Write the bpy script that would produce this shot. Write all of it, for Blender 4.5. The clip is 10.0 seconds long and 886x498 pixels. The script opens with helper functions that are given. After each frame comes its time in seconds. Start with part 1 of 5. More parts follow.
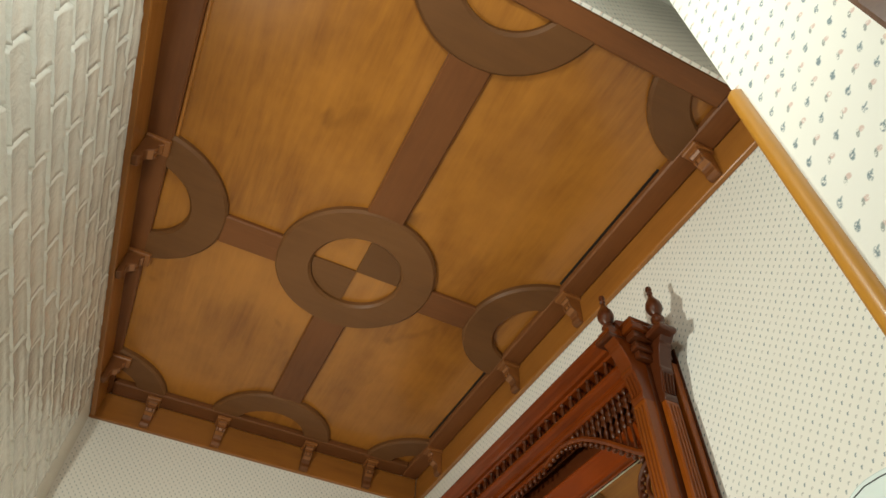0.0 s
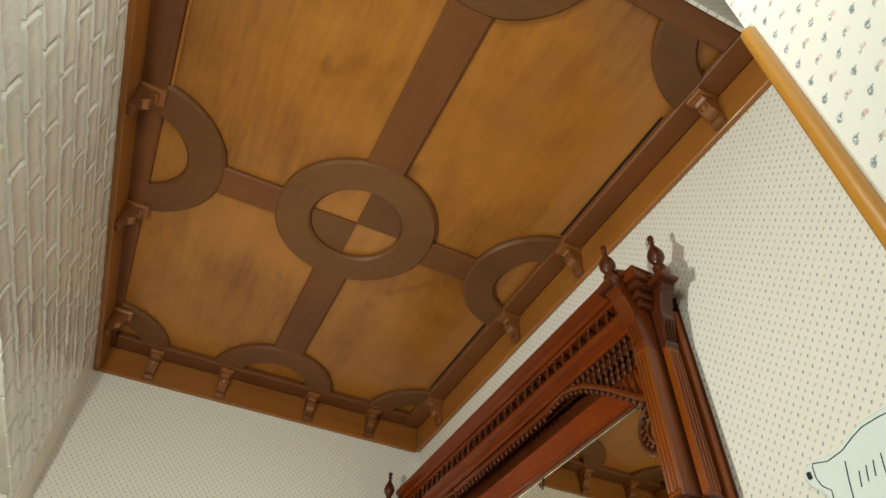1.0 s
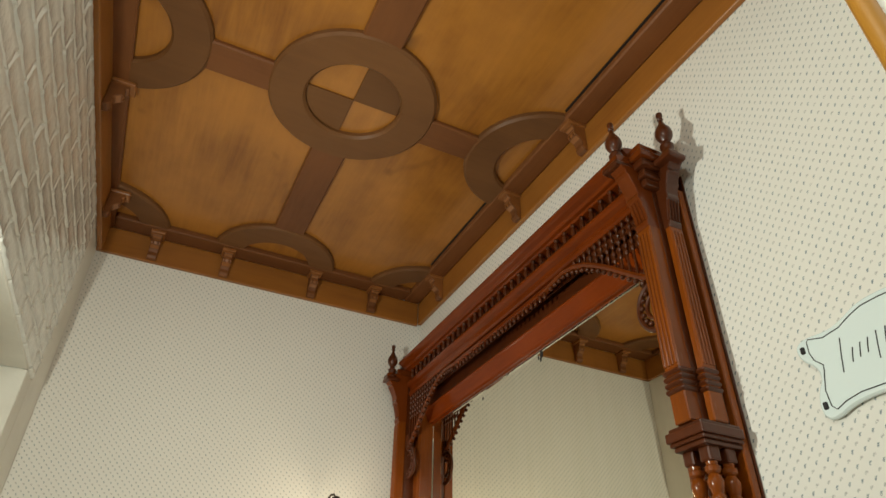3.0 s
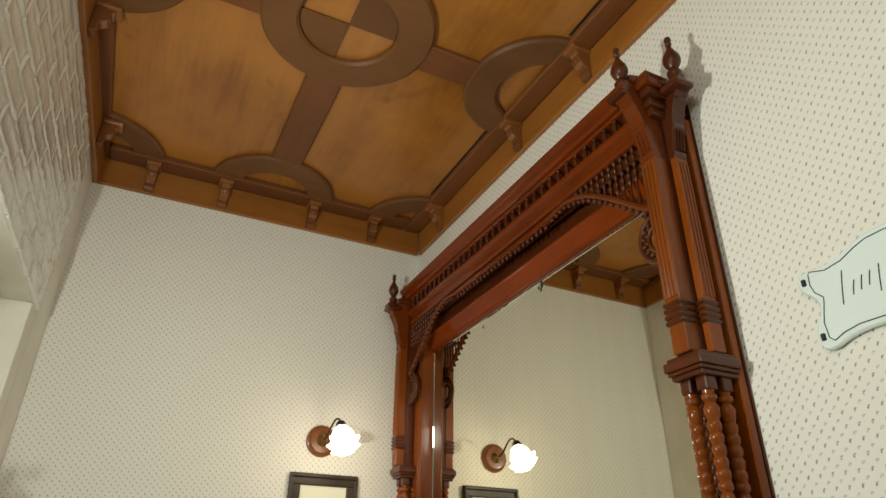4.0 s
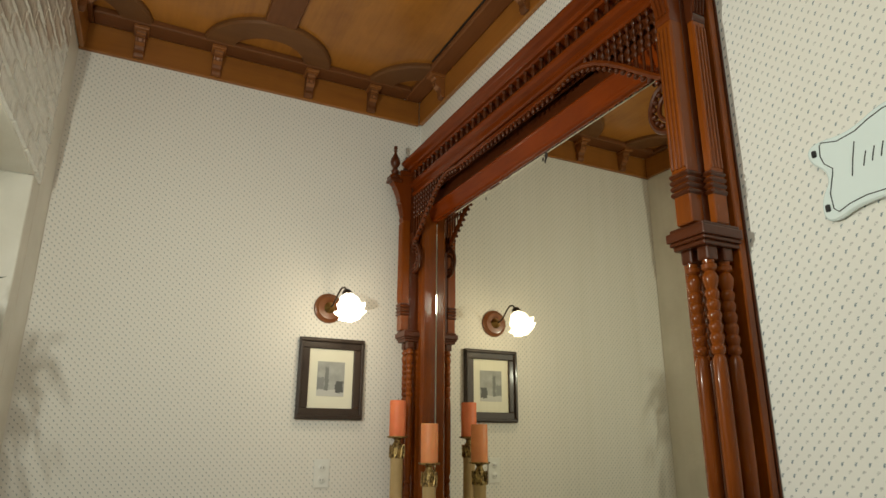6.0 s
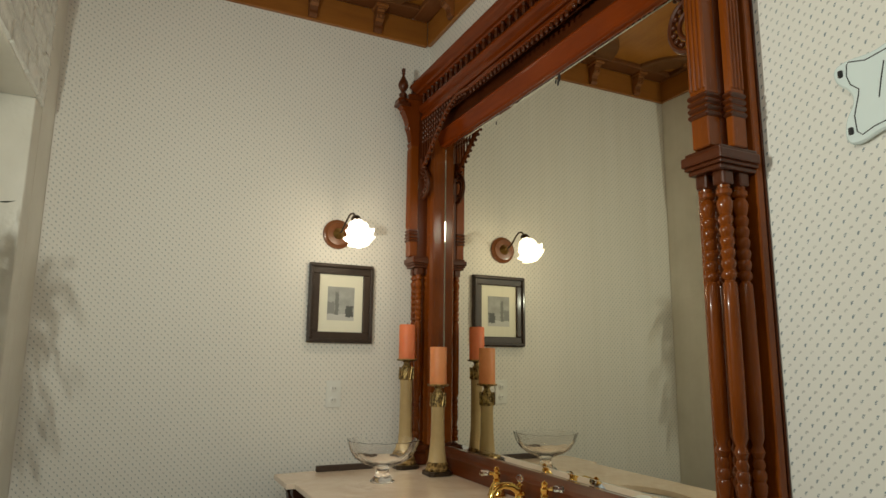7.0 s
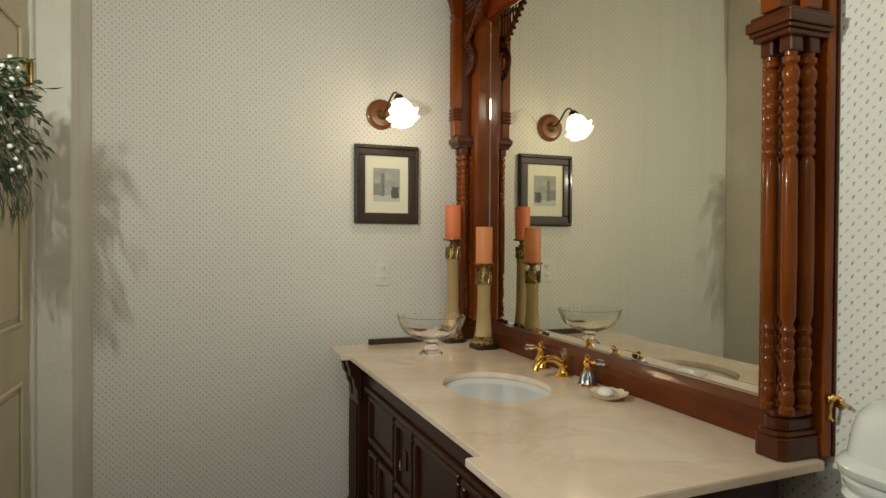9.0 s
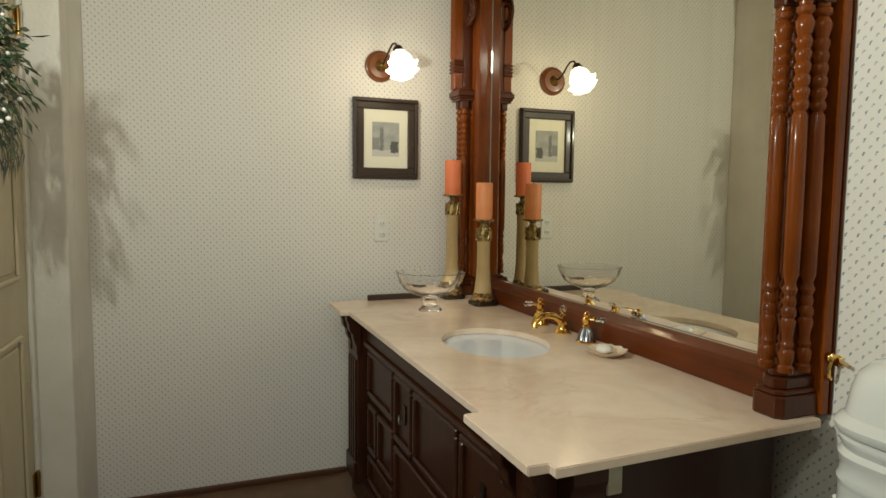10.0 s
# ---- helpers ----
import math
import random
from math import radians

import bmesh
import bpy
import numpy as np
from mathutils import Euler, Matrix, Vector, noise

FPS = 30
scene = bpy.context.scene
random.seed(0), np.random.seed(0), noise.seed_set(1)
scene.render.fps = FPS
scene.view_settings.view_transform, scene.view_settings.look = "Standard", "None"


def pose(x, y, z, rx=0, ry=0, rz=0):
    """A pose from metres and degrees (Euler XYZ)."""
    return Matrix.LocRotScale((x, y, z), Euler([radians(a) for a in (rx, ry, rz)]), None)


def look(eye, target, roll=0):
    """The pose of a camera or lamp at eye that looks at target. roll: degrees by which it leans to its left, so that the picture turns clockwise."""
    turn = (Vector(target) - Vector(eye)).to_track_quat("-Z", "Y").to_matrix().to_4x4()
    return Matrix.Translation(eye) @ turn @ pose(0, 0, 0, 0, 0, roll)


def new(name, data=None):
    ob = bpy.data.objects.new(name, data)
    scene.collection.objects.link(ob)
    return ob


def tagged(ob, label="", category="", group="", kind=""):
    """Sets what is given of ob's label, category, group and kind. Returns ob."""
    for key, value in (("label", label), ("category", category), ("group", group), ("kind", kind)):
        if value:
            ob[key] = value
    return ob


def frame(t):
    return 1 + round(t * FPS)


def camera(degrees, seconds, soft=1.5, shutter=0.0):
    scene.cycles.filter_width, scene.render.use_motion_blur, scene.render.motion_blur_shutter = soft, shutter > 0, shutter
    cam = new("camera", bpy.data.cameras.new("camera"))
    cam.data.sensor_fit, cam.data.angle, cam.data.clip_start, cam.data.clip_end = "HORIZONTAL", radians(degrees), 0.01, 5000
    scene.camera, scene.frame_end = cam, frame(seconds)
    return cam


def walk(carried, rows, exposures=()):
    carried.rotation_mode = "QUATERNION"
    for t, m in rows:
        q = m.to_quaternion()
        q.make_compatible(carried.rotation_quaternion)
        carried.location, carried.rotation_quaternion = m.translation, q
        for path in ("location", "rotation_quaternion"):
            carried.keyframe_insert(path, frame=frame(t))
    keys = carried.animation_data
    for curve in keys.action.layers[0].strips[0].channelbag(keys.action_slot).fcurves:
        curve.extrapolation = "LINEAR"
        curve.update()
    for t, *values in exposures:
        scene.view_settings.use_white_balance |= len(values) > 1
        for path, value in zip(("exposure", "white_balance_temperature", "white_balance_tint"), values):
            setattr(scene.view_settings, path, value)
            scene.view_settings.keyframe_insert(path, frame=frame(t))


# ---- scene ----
cam = camera(69.7, 10.0)
# seconds, x, y, z, yaw, pitch, roll
ROWS = [
    (0.0, 0.023, -0.052, 1.290, -26.16, 49.73, -1.71),
    (0.5, 0.023, -0.043, 1.297, -26.12, 47.76, -1.61),
    (1.0, 0.017, -0.026, 1.282, -26.13, 45.82, -1.26),
    (1.5, 0.016, -0.021, 1.287, -26.16, 43.20, -1.18),
    (2.0, 0.012, -0.017, 1.290, -26.15, 40.27, -1.05),
    (3.5, 0.005, -0.006, 1.326, -26.08, 31.43, -0.66),
    (4.0, -0.000, -0.004, 1.335, -26.06, 28.00, -0.46),
    (4.5, -0.014, -0.006, 1.339, -26.13, 25.44, -0.21),
    (5.0, -0.012, -0.000, 1.341, -26.00, 22.65, -0.23),
    (5.5, -0.017, 0.000, 1.339, -26.08, 19.75, -0.22),
    (7.0, -0.015, 0.021, 1.332, -25.51, 9.99, -0.62),
    (7.5, -0.017, 0.017, 1.329, -24.50, 7.41, -0.66),
    (8.0, -0.008, 0.021, 1.324, -23.05, 4.67, -0.53),
    (8.5, -0.007, 0.023, 1.329, -21.56, 1.70, -0.42),
    (9.0, -0.008, 0.026, 1.335, -21.31, -0.83, -0.29),
    (9.5, 0.001, 0.038, 1.338, -21.26, -2.88, -0.31),
    (10.0, 0.001, 0.047, 1.335, -21.32, -4.80, -0.60),
]
walk(cam, [(t, pose(x, y, z, 90 + pitch, roll, yaw)) for t, x, y, z, yaw, pitch, roll in ROWS],
     exposures=[(0.0, -0.46), (2.0, -0.57), (3.5, -0.61), (5.5, -0.65), (7.0, -0.92), (8.5, -0.89), (10.0, -0.70)])

# ---- light ----
world = bpy.data.worlds.new("world")
scene.world = world
world.use_nodes = True
wn = world.node_tree.nodes
sky = wn.new("ShaderNodeTexSky")
sky.sky_type, sky.sun_disc, sky.sun_elevation, sky.sun_rotation = "NISHITA", False, radians(35), radians(200)
world.node_tree.links.new(sky.outputs[0], wn["Background"].inputs[0])
wn["Background"].inputs[1].default_value = 0.1


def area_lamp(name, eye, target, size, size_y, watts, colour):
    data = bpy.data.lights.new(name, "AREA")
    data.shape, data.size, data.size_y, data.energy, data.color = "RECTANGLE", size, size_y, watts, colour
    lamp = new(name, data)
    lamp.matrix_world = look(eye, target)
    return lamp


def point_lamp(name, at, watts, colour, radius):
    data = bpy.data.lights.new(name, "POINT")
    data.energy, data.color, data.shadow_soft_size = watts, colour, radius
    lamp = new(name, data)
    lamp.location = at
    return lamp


# daylight of the window behind the walk
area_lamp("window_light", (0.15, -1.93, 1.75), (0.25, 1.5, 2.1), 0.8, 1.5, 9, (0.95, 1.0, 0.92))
# unseen source added in the door recess, where the cast shadows point back to
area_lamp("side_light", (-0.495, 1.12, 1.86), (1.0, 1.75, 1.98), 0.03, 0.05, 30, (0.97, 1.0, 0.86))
# bulb of the wall lamp
point_lamp("wall_lamp_bulb", (0.846, 2.690, 1.868), 2.5, (1.0, 0.80, 0.50), 0.035)
# unseen fill lamp added over the walk to brighten bricks, ceiling and passage
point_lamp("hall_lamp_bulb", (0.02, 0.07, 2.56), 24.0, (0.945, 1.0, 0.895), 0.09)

# ---- materials ----
def material(name, base, rough=0.5, metal=0.0, spec=0.5):
    m = bpy.data.materials.new(name)
    m.use_nodes = True
    b = m.node_tree.nodes["Principled BSDF"]
    b.inputs["Base Color"].default_value = (*base, 1)
    b.inputs["Roughness"].default_value = rough
    b.inputs["Metallic"].default_value = metal
    b.inputs["Specular IOR Level"].default_value = spec
    return m


class Net:
    """Short ways to make shader nodes."""

    def __init__(self, m):
        self.t = m.node_tree
        self.n, self.l = m.node_tree.nodes, m.node_tree.links
        self.b = self.n["Principled BSDF"]

    def node(self, kind, **props):
        x = self.n.new(kind)
        for k, v in props.items():
            if k == "operation":
                x.operation = v
            elif k == "blend_type":
                x.blend_type = v
            elif k == "data_type":
                x.data_type = v
        return x

    def put(self, socket, value):
        if isinstance(value, bpy.types.NodeSocket):
            self.l.new(value, socket)
        else:
            socket.default_value = value

    def math(self, op, a, b=0.0, c=0.0):
        x = self.node("ShaderNodeMath", operation=op)
        for s, v in zip(x.inputs, (a, b, c)):
            self.put(s, v)
        return x.outputs[0]

    def mix(self, f, a, b):
        x = self.node("ShaderNodeMix", data_type="RGBA")
        self.put(x.inputs[0], f)
        for s, v in ((x.inputs[6], a), (x.inputs[7], b)):
            self.put(s, v if isinstance(v, bpy.types.NodeSocket) else (*v, 1))
        return x.outputs[2]

    def noise(self, vec, scale, detail=3.0, rough=0.55, dist=0.0):
        x = self.node("ShaderNodeTexNoise")
        self.put(x.inputs["Vector"], vec)
        for k, v in (("Scale", scale), ("Detail", detail), ("Roughness", rough), ("Distortion", dist)):
            x.inputs[k].default_value = v
        return x.outputs["Fac"]

    def coords(self, scale=(1, 1, 1)):
        c = self.node("ShaderNodeTexCoord")
        x = self.node("ShaderNodeMapping")
        self.l.new(c.outputs["Object"], x.inputs[0])
        x.inputs[3].default_value = scale
        return x.outputs[0]

    def world(self, scale=(1, 1, 1)):
        c = self.node("ShaderNodeNewGeometry")
        x = self.node("ShaderNodeMapping")
        self.l.new(c.outputs["Position"], x.inputs[0])
        x.inputs[3].default_value = scale
        return x.outputs[0]

    def ramp(self, f, lo, hi):
        x = self.node("ShaderNodeMapRange")
        self.put(x.inputs[0], f)
        x.inputs[1].default_value, x.inputs[2].default_value = lo, hi
        return x.outputs[0]

    def bump(self, h, strength, dist=0.01):
        x = self.node("ShaderNodeBump")
        x.inputs["Strength"].default_value, x.inputs["Distance"].default_value = strength, dist
        self.put(x.inputs["Height"], h)
        self.l.new(x.outputs[0], self.b.inputs["Normal"])

    def base(self, c):
        self.put(self.b.inputs["Base Color"], c)

    def rough(self, r):
        self.put(self.b.inputs["Roughness"], r)


def wallpaper(name, across, lean, pitch=0.0275, pink=0.65, second=0.9, first=0.9):
    """Cream wallpaper with staggered little sprigs; across: the axis that runs along the wall."""
    m = material(name, (0.8, 0.78, 0.72), 0.72, spec=0.25)
    n = Net(m)
    sep = n.node("ShaderNodeSeparateXYZ")
    n.put(sep.inputs[0], n.world())
    u, v = sep.outputs["XY".index(across)], sep.outputs[2]
    pu, pv = pitch, pitch * 1.03

    def sprig(ou, ov, angle, half_u, half_v):
        a = n.math("SUBTRACT", n.math("FRACT", n.math("ADD", n.math("DIVIDE", u, pu), ou)), 0.5)
        b = n.math("SUBTRACT", n.math("FRACT", n.math("ADD", n.math("DIVIDE", v, pv), ov)), 0.5)
        ca, sa = math.cos(angle), math.sin(angle)
        p = n.math("ADD", n.math("MULTIPLY", a, ca), n.math("MULTIPLY", b, sa))
        q = n.math("SUBTRACT", n.math("MULTIPLY", b, ca), n.math("MULTIPLY", a, sa))
        p, q = n.math("DIVIDE", p, half_u), n.math("DIVIDE", q, half_v)
        r = n.math("ADD", n.math("MULTIPLY", p, p), n.math("MULTIPLY", q, q))
        return n.math("SUBTRACT", 1.0, n.ramp(r, 0.55, 1.35))

    fleck = n.noise(n.world(), 11.5 / pitch, 2)
    d1 = n.math("MULTIPLY", sprig(0.0, 0.0, lean, 0.085, 0.170), n.ramp(fleck, 0.34, 0.54))
    d2 = n.math("MULTIPLY", sprig(0.47, 0.52, lean * 1.4, 0.040 + 0.045 * (1 - pink), 0.150), n.ramp(fleck, 0.36, 0.52))
    d3 = n.math("MULTIPLY", sprig(0.60, 0.47, lean * 1.2, 0.075 + 0.03 * pink, 0.085 + 0.03 * pink), n.ramp(fleck, 0.34, 0.50))
    d4 = sprig(0.10, -0.10, lean * 3, 0.035, 0.085)
    stain = n.noise(n.world(), 1.6, 4)
    c = n.mix(stain, (0.835, 0.81, 0.752), (0.775, 0.748, 0.69))
    c = n.mix(n.math("MULTIPLY", d3, 0.65), c, tuple(0.40 + (v - 0.40) * pink for v in (0.66, 0.30, 0.22)))
    c = n.mix(n.math("MULTIPLY", d2, second), c, (0.27, 0.29, 0.27))
    c = n.mix(n.math("MULTIPLY", d4, 0.8), c, (0.25, 0.31, 0.31))
    c = n.mix(n.math("MULTIPLY", d1, first), c, (0.14, 0.20, 0.23))
    n.base(c)
    n.bump(n.math("ADD", n.noise(n.world(), 240, 2), n.math("MULTIPLY", n.noise(n.world(), 3, 2), 1.5)), 0.12, 0.004)
    return m


def wood(name, light, dark, along, grain=9.0, rough=0.3, coat=0.25, bump=0.12, spec=0.4, knots=False):
    """Varnished wood with its grain along an axis."""
    m = material(name, light, rough, spec=spec)
    n = Net(m)
    k = [grain, grain, grain]
    k["XYZ".index(along)] = grain * 0.09
    vec = n.world(tuple(k))
    broad = n.noise(vec, 1.0, 5, 0.6, 1.8 if knots else 0.9)
    fine = n.noise(vec, 9.0, 3, 0.65)
    patch = n.noise(n.world(), 2.6, 5)
    f = n.math("ADD", n.math("MULTIPLY", n.ramp(broad, 0.32, 0.70), 0.62), n.math("MULTIPLY", n.ramp(fine, 0.3, 0.75), 0.38))
    f = n.math("MULTIPLY", f, n.ramp(patch, 0.22, 0.66))
    c = n.mix(f, light, dark)
    if knots:
        stretch = [1.0, 1.0, 1.0]
        stretch["XYZ".index(along)] = 0.6
        dot = n.ramp(n.noise(n.world(tuple(stretch)), 5.5, 2, 0.5, 0.6), 0.68, 0.80)
        c = n.mix(n.math("MULTIPLY", dot, 0.7), c, tuple(0.35 * x for x in dark))
        smear = n.ramp(n.noise(n.world(), 1.3, 6, 0.65), 0.42, 0.75)
        c = n.mix(n.math("MULTIPLY", smear, 0.35), c, tuple(0.8 * x for x in dark))
    info = n.node("ShaderNodeObjectInfo")
    c = n.mix(n.math("MULTIPLY", info.outputs["Random"], 0.28), c, tuple(0.55 * x for x in dark))
    n.base(c)
    n.rough(n.math("ADD", rough - 0.07, n.math("MULTIPLY", fine, 0.16)))
    n.b.inputs["Coat Weight"].default_value = coat
    n.b.inputs["Coat Roughness"].default_value = 0.10
    n.bump(n.math("ADD", broad, fine), bump, 0.003)
    return m


PAPER_Y = wallpaper("wallpaper_along_y", "Y", 0.34, 0.0275, 0.12, 0.6)
PAPER_PASSAGE = wallpaper("wallpaper_passage", "Y", 0.30, 0.0455)
PAPER_HEADER = wallpaper("wallpaper_header", "X", 0.22, 0.036)
PAPER_X = wallpaper("wallpaper_along_x", "X", 0.16, 0.0262, 0.2, 0.72, 0.74)
PLY = wood("honey_pine_panel", (0.55, 0.220, 0.032), (0.200, 0.063, 0.008), "Y", 6.0, 0.32, 0.2, 0.10, knots=True)
# toned below the y board: shade on the north fascia is in the colour
PLY_EDGE_X_SHADE = wood("honey_pine_board_x_shade", (0.38, 0.142, 0.024), (0.20, 0.066, 0.012), "X", 7.0, 0.36, 0.2)
PLY_EDGE_Y = wood("honey_pine_board_y", (0.42, 0.160, 0.027), (0.22, 0.074, 0.013), "Y", 7.0, 0.36, 0.2)
DARK_X = wood("brown_beam_x", (0.215, 0.076, 0.022), (0.115, 0.038, 0.011), "X", 8.0, 0.46, 0.0, spec=0.3)
DARK_Y = wood("brown_beam_y", (0.215, 0.076, 0.022), (0.115, 0.038, 0.011), "Y", 8.0, 0.46, 0.0, spec=0.3)
CHERRY_MID = wood("deep_cherry", (0.170, 0.034, 0.004), (0.060, 0.011, 0.002), "Z", 12.0, 0.22, 0.22, spec=0.2)
# paler copy of the corbel brown: light on the caps put into the colour
CAP_LIT = wood("corbel_cap_lit", (0.34, 0.125, 0.032), (0.20, 0.070, 0.018), "Y", 9.0, 0.34, 0.2)
CHERRY_WORN = wood("water_stained_cherry", (0.185, 0.038, 0.005), (0.040, 0.010, 0.003), "Y", 7.0, 0.36, 0.1, spec=0.25, knots=True)
CHERRY_BRIGHT = wood("bright_cherry", (0.235, 0.038, 0.0025), (0.095, 0.014, 0.002), "Y", 12.0, 0.16, 0.10, spec=0.12)
DARK_RING = wood("brown_ring", (0.190, 0.080, 0.026), (0.108, 0.044, 0.015), "X", 4.0, 0.46, 0.0, spec=0.25)
CHERRY_Y = wood("cherry_along_y", (0.205, 0.035, 0.003), (0.062, 0.010, 0.002), "Y", 12.0, 0.17, 0.14, spec=0.14)
CHERRY_Z = wood("cherry_along_z", (0.275, 0.064, 0.005), (0.070, 0.014, 0.002), "Z", 12.0, 0.24, 0.22, spec=0.2)
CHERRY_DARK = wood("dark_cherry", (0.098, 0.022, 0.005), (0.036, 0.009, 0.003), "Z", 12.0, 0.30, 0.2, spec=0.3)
CABINET = wood("cabinet_mahogany", (0.055, 0.016, 0.006), (0.022, 0.007, 0.003), "Z", 10.0, 0.38, 0.12, spec=0.3)
CABINET_Y = wood("cabinet_mahogany_y", (0.055, 0.016, 0.006), (0.022, 0.007, 0.003), "Y", 10.0, 0.38, 0.12, spec=0.3)
SCONCE_WOOD = wood("rosette_wood", (0.20, 0.070, 0.022), (0.11, 0.034, 0.012), "X", 14.0, 0.3, 0.4)
BEAD = wood("orange_pine_bead", (0.56, 0.26, 0.035), (0.42, 0.175, 0.024), "Z", 7.0, 0.35, 0.3)
FRAME = wood("black_brown_frame", (0.060, 0.036, 0.024), (0.022, 0.014, 0.011), "Z", 16.0, 0.42, 0.1)
SKIRT = wood("skirting_wood", (0.12, 0.05, 0.025), (0.06, 0.024, 0.013), "X", 9.0, 0.4, 0.15)


def brick_paint():
    m = material("glossy_white_brick_paint", (0.70, 0.70, 0.65), 0.14, spec=0.85)
    n = Net(m)
    w = n.world()
    c = n.mix(n.ramp(n.noise(w, 5, 5), 0.3, 0.75), (0.90, 0.905, 0.85), (0.78, 0.785, 0.73))
    info = n.node("ShaderNodeObjectInfo")
    c = n.mix(n.math("MULTIPLY", info.outputs["Random"], 0.2), c, (0.62, 0.625, 0.57))
    n.base(c)
    n.rough(n.math("ADD", 0.08, n.math("MULTIPLY", n.noise(w, 14, 3), 0.14)))
    lump = n.math("ADD", n.noise(w, 70, 3), n.math("MULTIPLY", n.noise(w, 24, 3, 0.6, 0.6), 2.0))
    n.bump(lump, 0.35, 0.006)
    n.b.inputs["Coat Weight"].default_value = 0.6
    n.b.inputs["Coat Roughness"].default_value = 0.06
    return m


def plain_paint(name, a, b, rough=0.4, bump=0.2, scale=7):
    m = material(name, a, rough)
    n = Net(m)
    w = n.world()
    n.base(n.mix(n.ramp(n.noise(w, scale, 5), 0.3, 0.72), a, b))
    n.bump(n.math("ADD", n.noise(w, 60, 3), n.noise(w, 9, 3)), bump, 0.004)
    return m


def marble():
    m = material("rose_cream_marble", (0.62, 0.48, 0.36), 0.13)
    n = Net(m)
    w = n.world()
    cloud = n.noise(w, 4.5, 6, 0.6, 0.8)
    vein = n.math("ABSOLUTE", n.math("SUBTRACT", n.noise(w, 4.5, 5, 0.55, 0.5), 0.5))
    c = n.mix(n.ramp(cloud, 0.34, 0.68), (0.84, 0.69, 0.55), (0.71, 0.55, 0.415))
    c = n.mix(n.math("MULTIPLY", n.math("SUBTRACT", 1.0, n.ramp(vein, 0.0, 0.030)), n.math("MULTIPLY", n.ramp(n.noise(w, 2.2, 3), 0.50, 0.70), 0.30)), c, (0.40, 0.26, 0.17))
    c = n.mix(n.math("MULTIPLY", n.ramp(n.noise(w, 90, 2), 0.58, 0.72), 0.18), c, (0.86, 0.76, 0.66))
    n.base(c)
    n.rough(n.ramp(n.noise(w, 22, 3), -0.3, 4.5))
    return m


def antique_gold():
    m = material("antique_gold", (0.42, 0.28, 0.10), 0.36, 0.85)
    n = Net(m)
    w = n.world()
    n.base(n.mix(n.ramp(n.noise(w, 70, 4), 0.35, 0.62), (0.52, 0.36, 0.14), (0.10, 0.06, 0.025)))
    n.bump(n.noise(w, 95, 3), 0.6, 0.005)
    return m


def glass(name, colour=(1, 1, 1), rough=0.0, ior=1.45):
    m = material(name, colour, rough)
    b = m.node_tree.nodes["Principled BSDF"]
    b.inputs["Transmission Weight"].default_value, b.inputs["IOR"].default_value = 1.0, ior
    return m


def frosted_glow():
    m = material("lit_frosted_glass", (0.95, 0.93, 0.88), 0.4)
    b = m.node_tree.nodes["Principled BSDF"]
    b.inputs["Emission Color"].default_value = (1.0, 0.91, 0.74, 1)
    b.inputs["Emission Strength"].default_value = 5.0
    return m


def wax(name, a, b):
    m = plain_paint(name, a, b, 0.5, 0.15, 14)
    p = m.node_tree.nodes["Principled BSDF"]
    p.inputs["Subsurface Weight"].default_value = 0.25
    p.inputs["Subsurface Radius"].default_value = (0.02, 0.008, 0.004)
    return m


def leaf_green():
    m = material("wreath_leaf", (0.05, 0.09, 0.035), 0.5)
    n = Net(m)
    g = n.node("ShaderNodeNewGeometry")
    n.base(n.mix(g.outputs["Random Per Island"], (0.018, 0.045, 0.020), (0.075, 0.115, 0.055)))
    return m


def etching():
    """A grey winter street with a tower, in soft tones."""
    m = material("grey_etching", (0.5, 0.5, 0.48), 0.6)
    n = Net(m)
    sep = n.node("ShaderNodeSeparateXYZ")
    n.put(sep.inputs[0], n.world())
    x, z = sep.outputs[0], sep.outputs[2]
    soft = n.math("MULTIPLY", n.math("SUBTRACT", n.noise(n.world(), 130, 4), 0.5), 0.022)
    xs, zs = n.math("ADD", x, soft), n.math("ADD", z, soft)

    def block(cx, hw, z0, z1):
        a = n.math("LESS_THAN", n.math("ABSOLUTE", n.math("SUBTRACT", xs, cx)), hw)
        return n.math("MULTIPLY", a, n.math("MULTIPLY", n.math("GREATER_THAN", zs, z0), n.math("LESS_THAN", zs, z1)))

    c = n.mix(n.ramp(n.noise(n.world(), 25, 3), 0.3, 0.7), (0.42, 0.43, 0.41), (0.31, 0.32, 0.30))
    c = n.mix(n.math("LESS_THAN", zs, 1.548), c, (0.55, 0.55, 0.52))
    c = n.mix(block(0.835, 0.009, 1.545, 1.655), c, (0.19, 0.20, 0.19))
    c = n.mix(block(0.805, 0.018, 1.55, 1.605), c, (0.24, 0.25, 0.24))
    c = n.mix(block(0.897, 0.019, 1.535, 1.588), c, (0.10, 0.105, 0.10))
    n.base(c)
    return m


BRICK = brick_paint()
JAMB = plain_paint("jamb_white_paint", (0.78, 0.755, 0.68), (0.68, 0.65, 0.57), 0.35, 0.35, 5)
DOOR = plain_paint("cream_door_paint", (0.60, 0.535, 0.36), (0.52, 0.455, 0.30), 0.38, 0.12, 6)
PLAIN = plain_paint("plain_plaster", (0.74, 0.72, 0.66), (0.68, 0.66, 0.59), 0.7, 0.2, 4)
TILE = plain_paint("brown_floor", (0.16, 0.085, 0.040), (0.105, 0.055, 0.027), 0.35, 0.15, 9)
MARBLE = marble()
CHINA = plain_paint("white_china", (0.80, 0.82, 0.78), (0.77, 0.79, 0.75), 0.08, 0.02, 3)
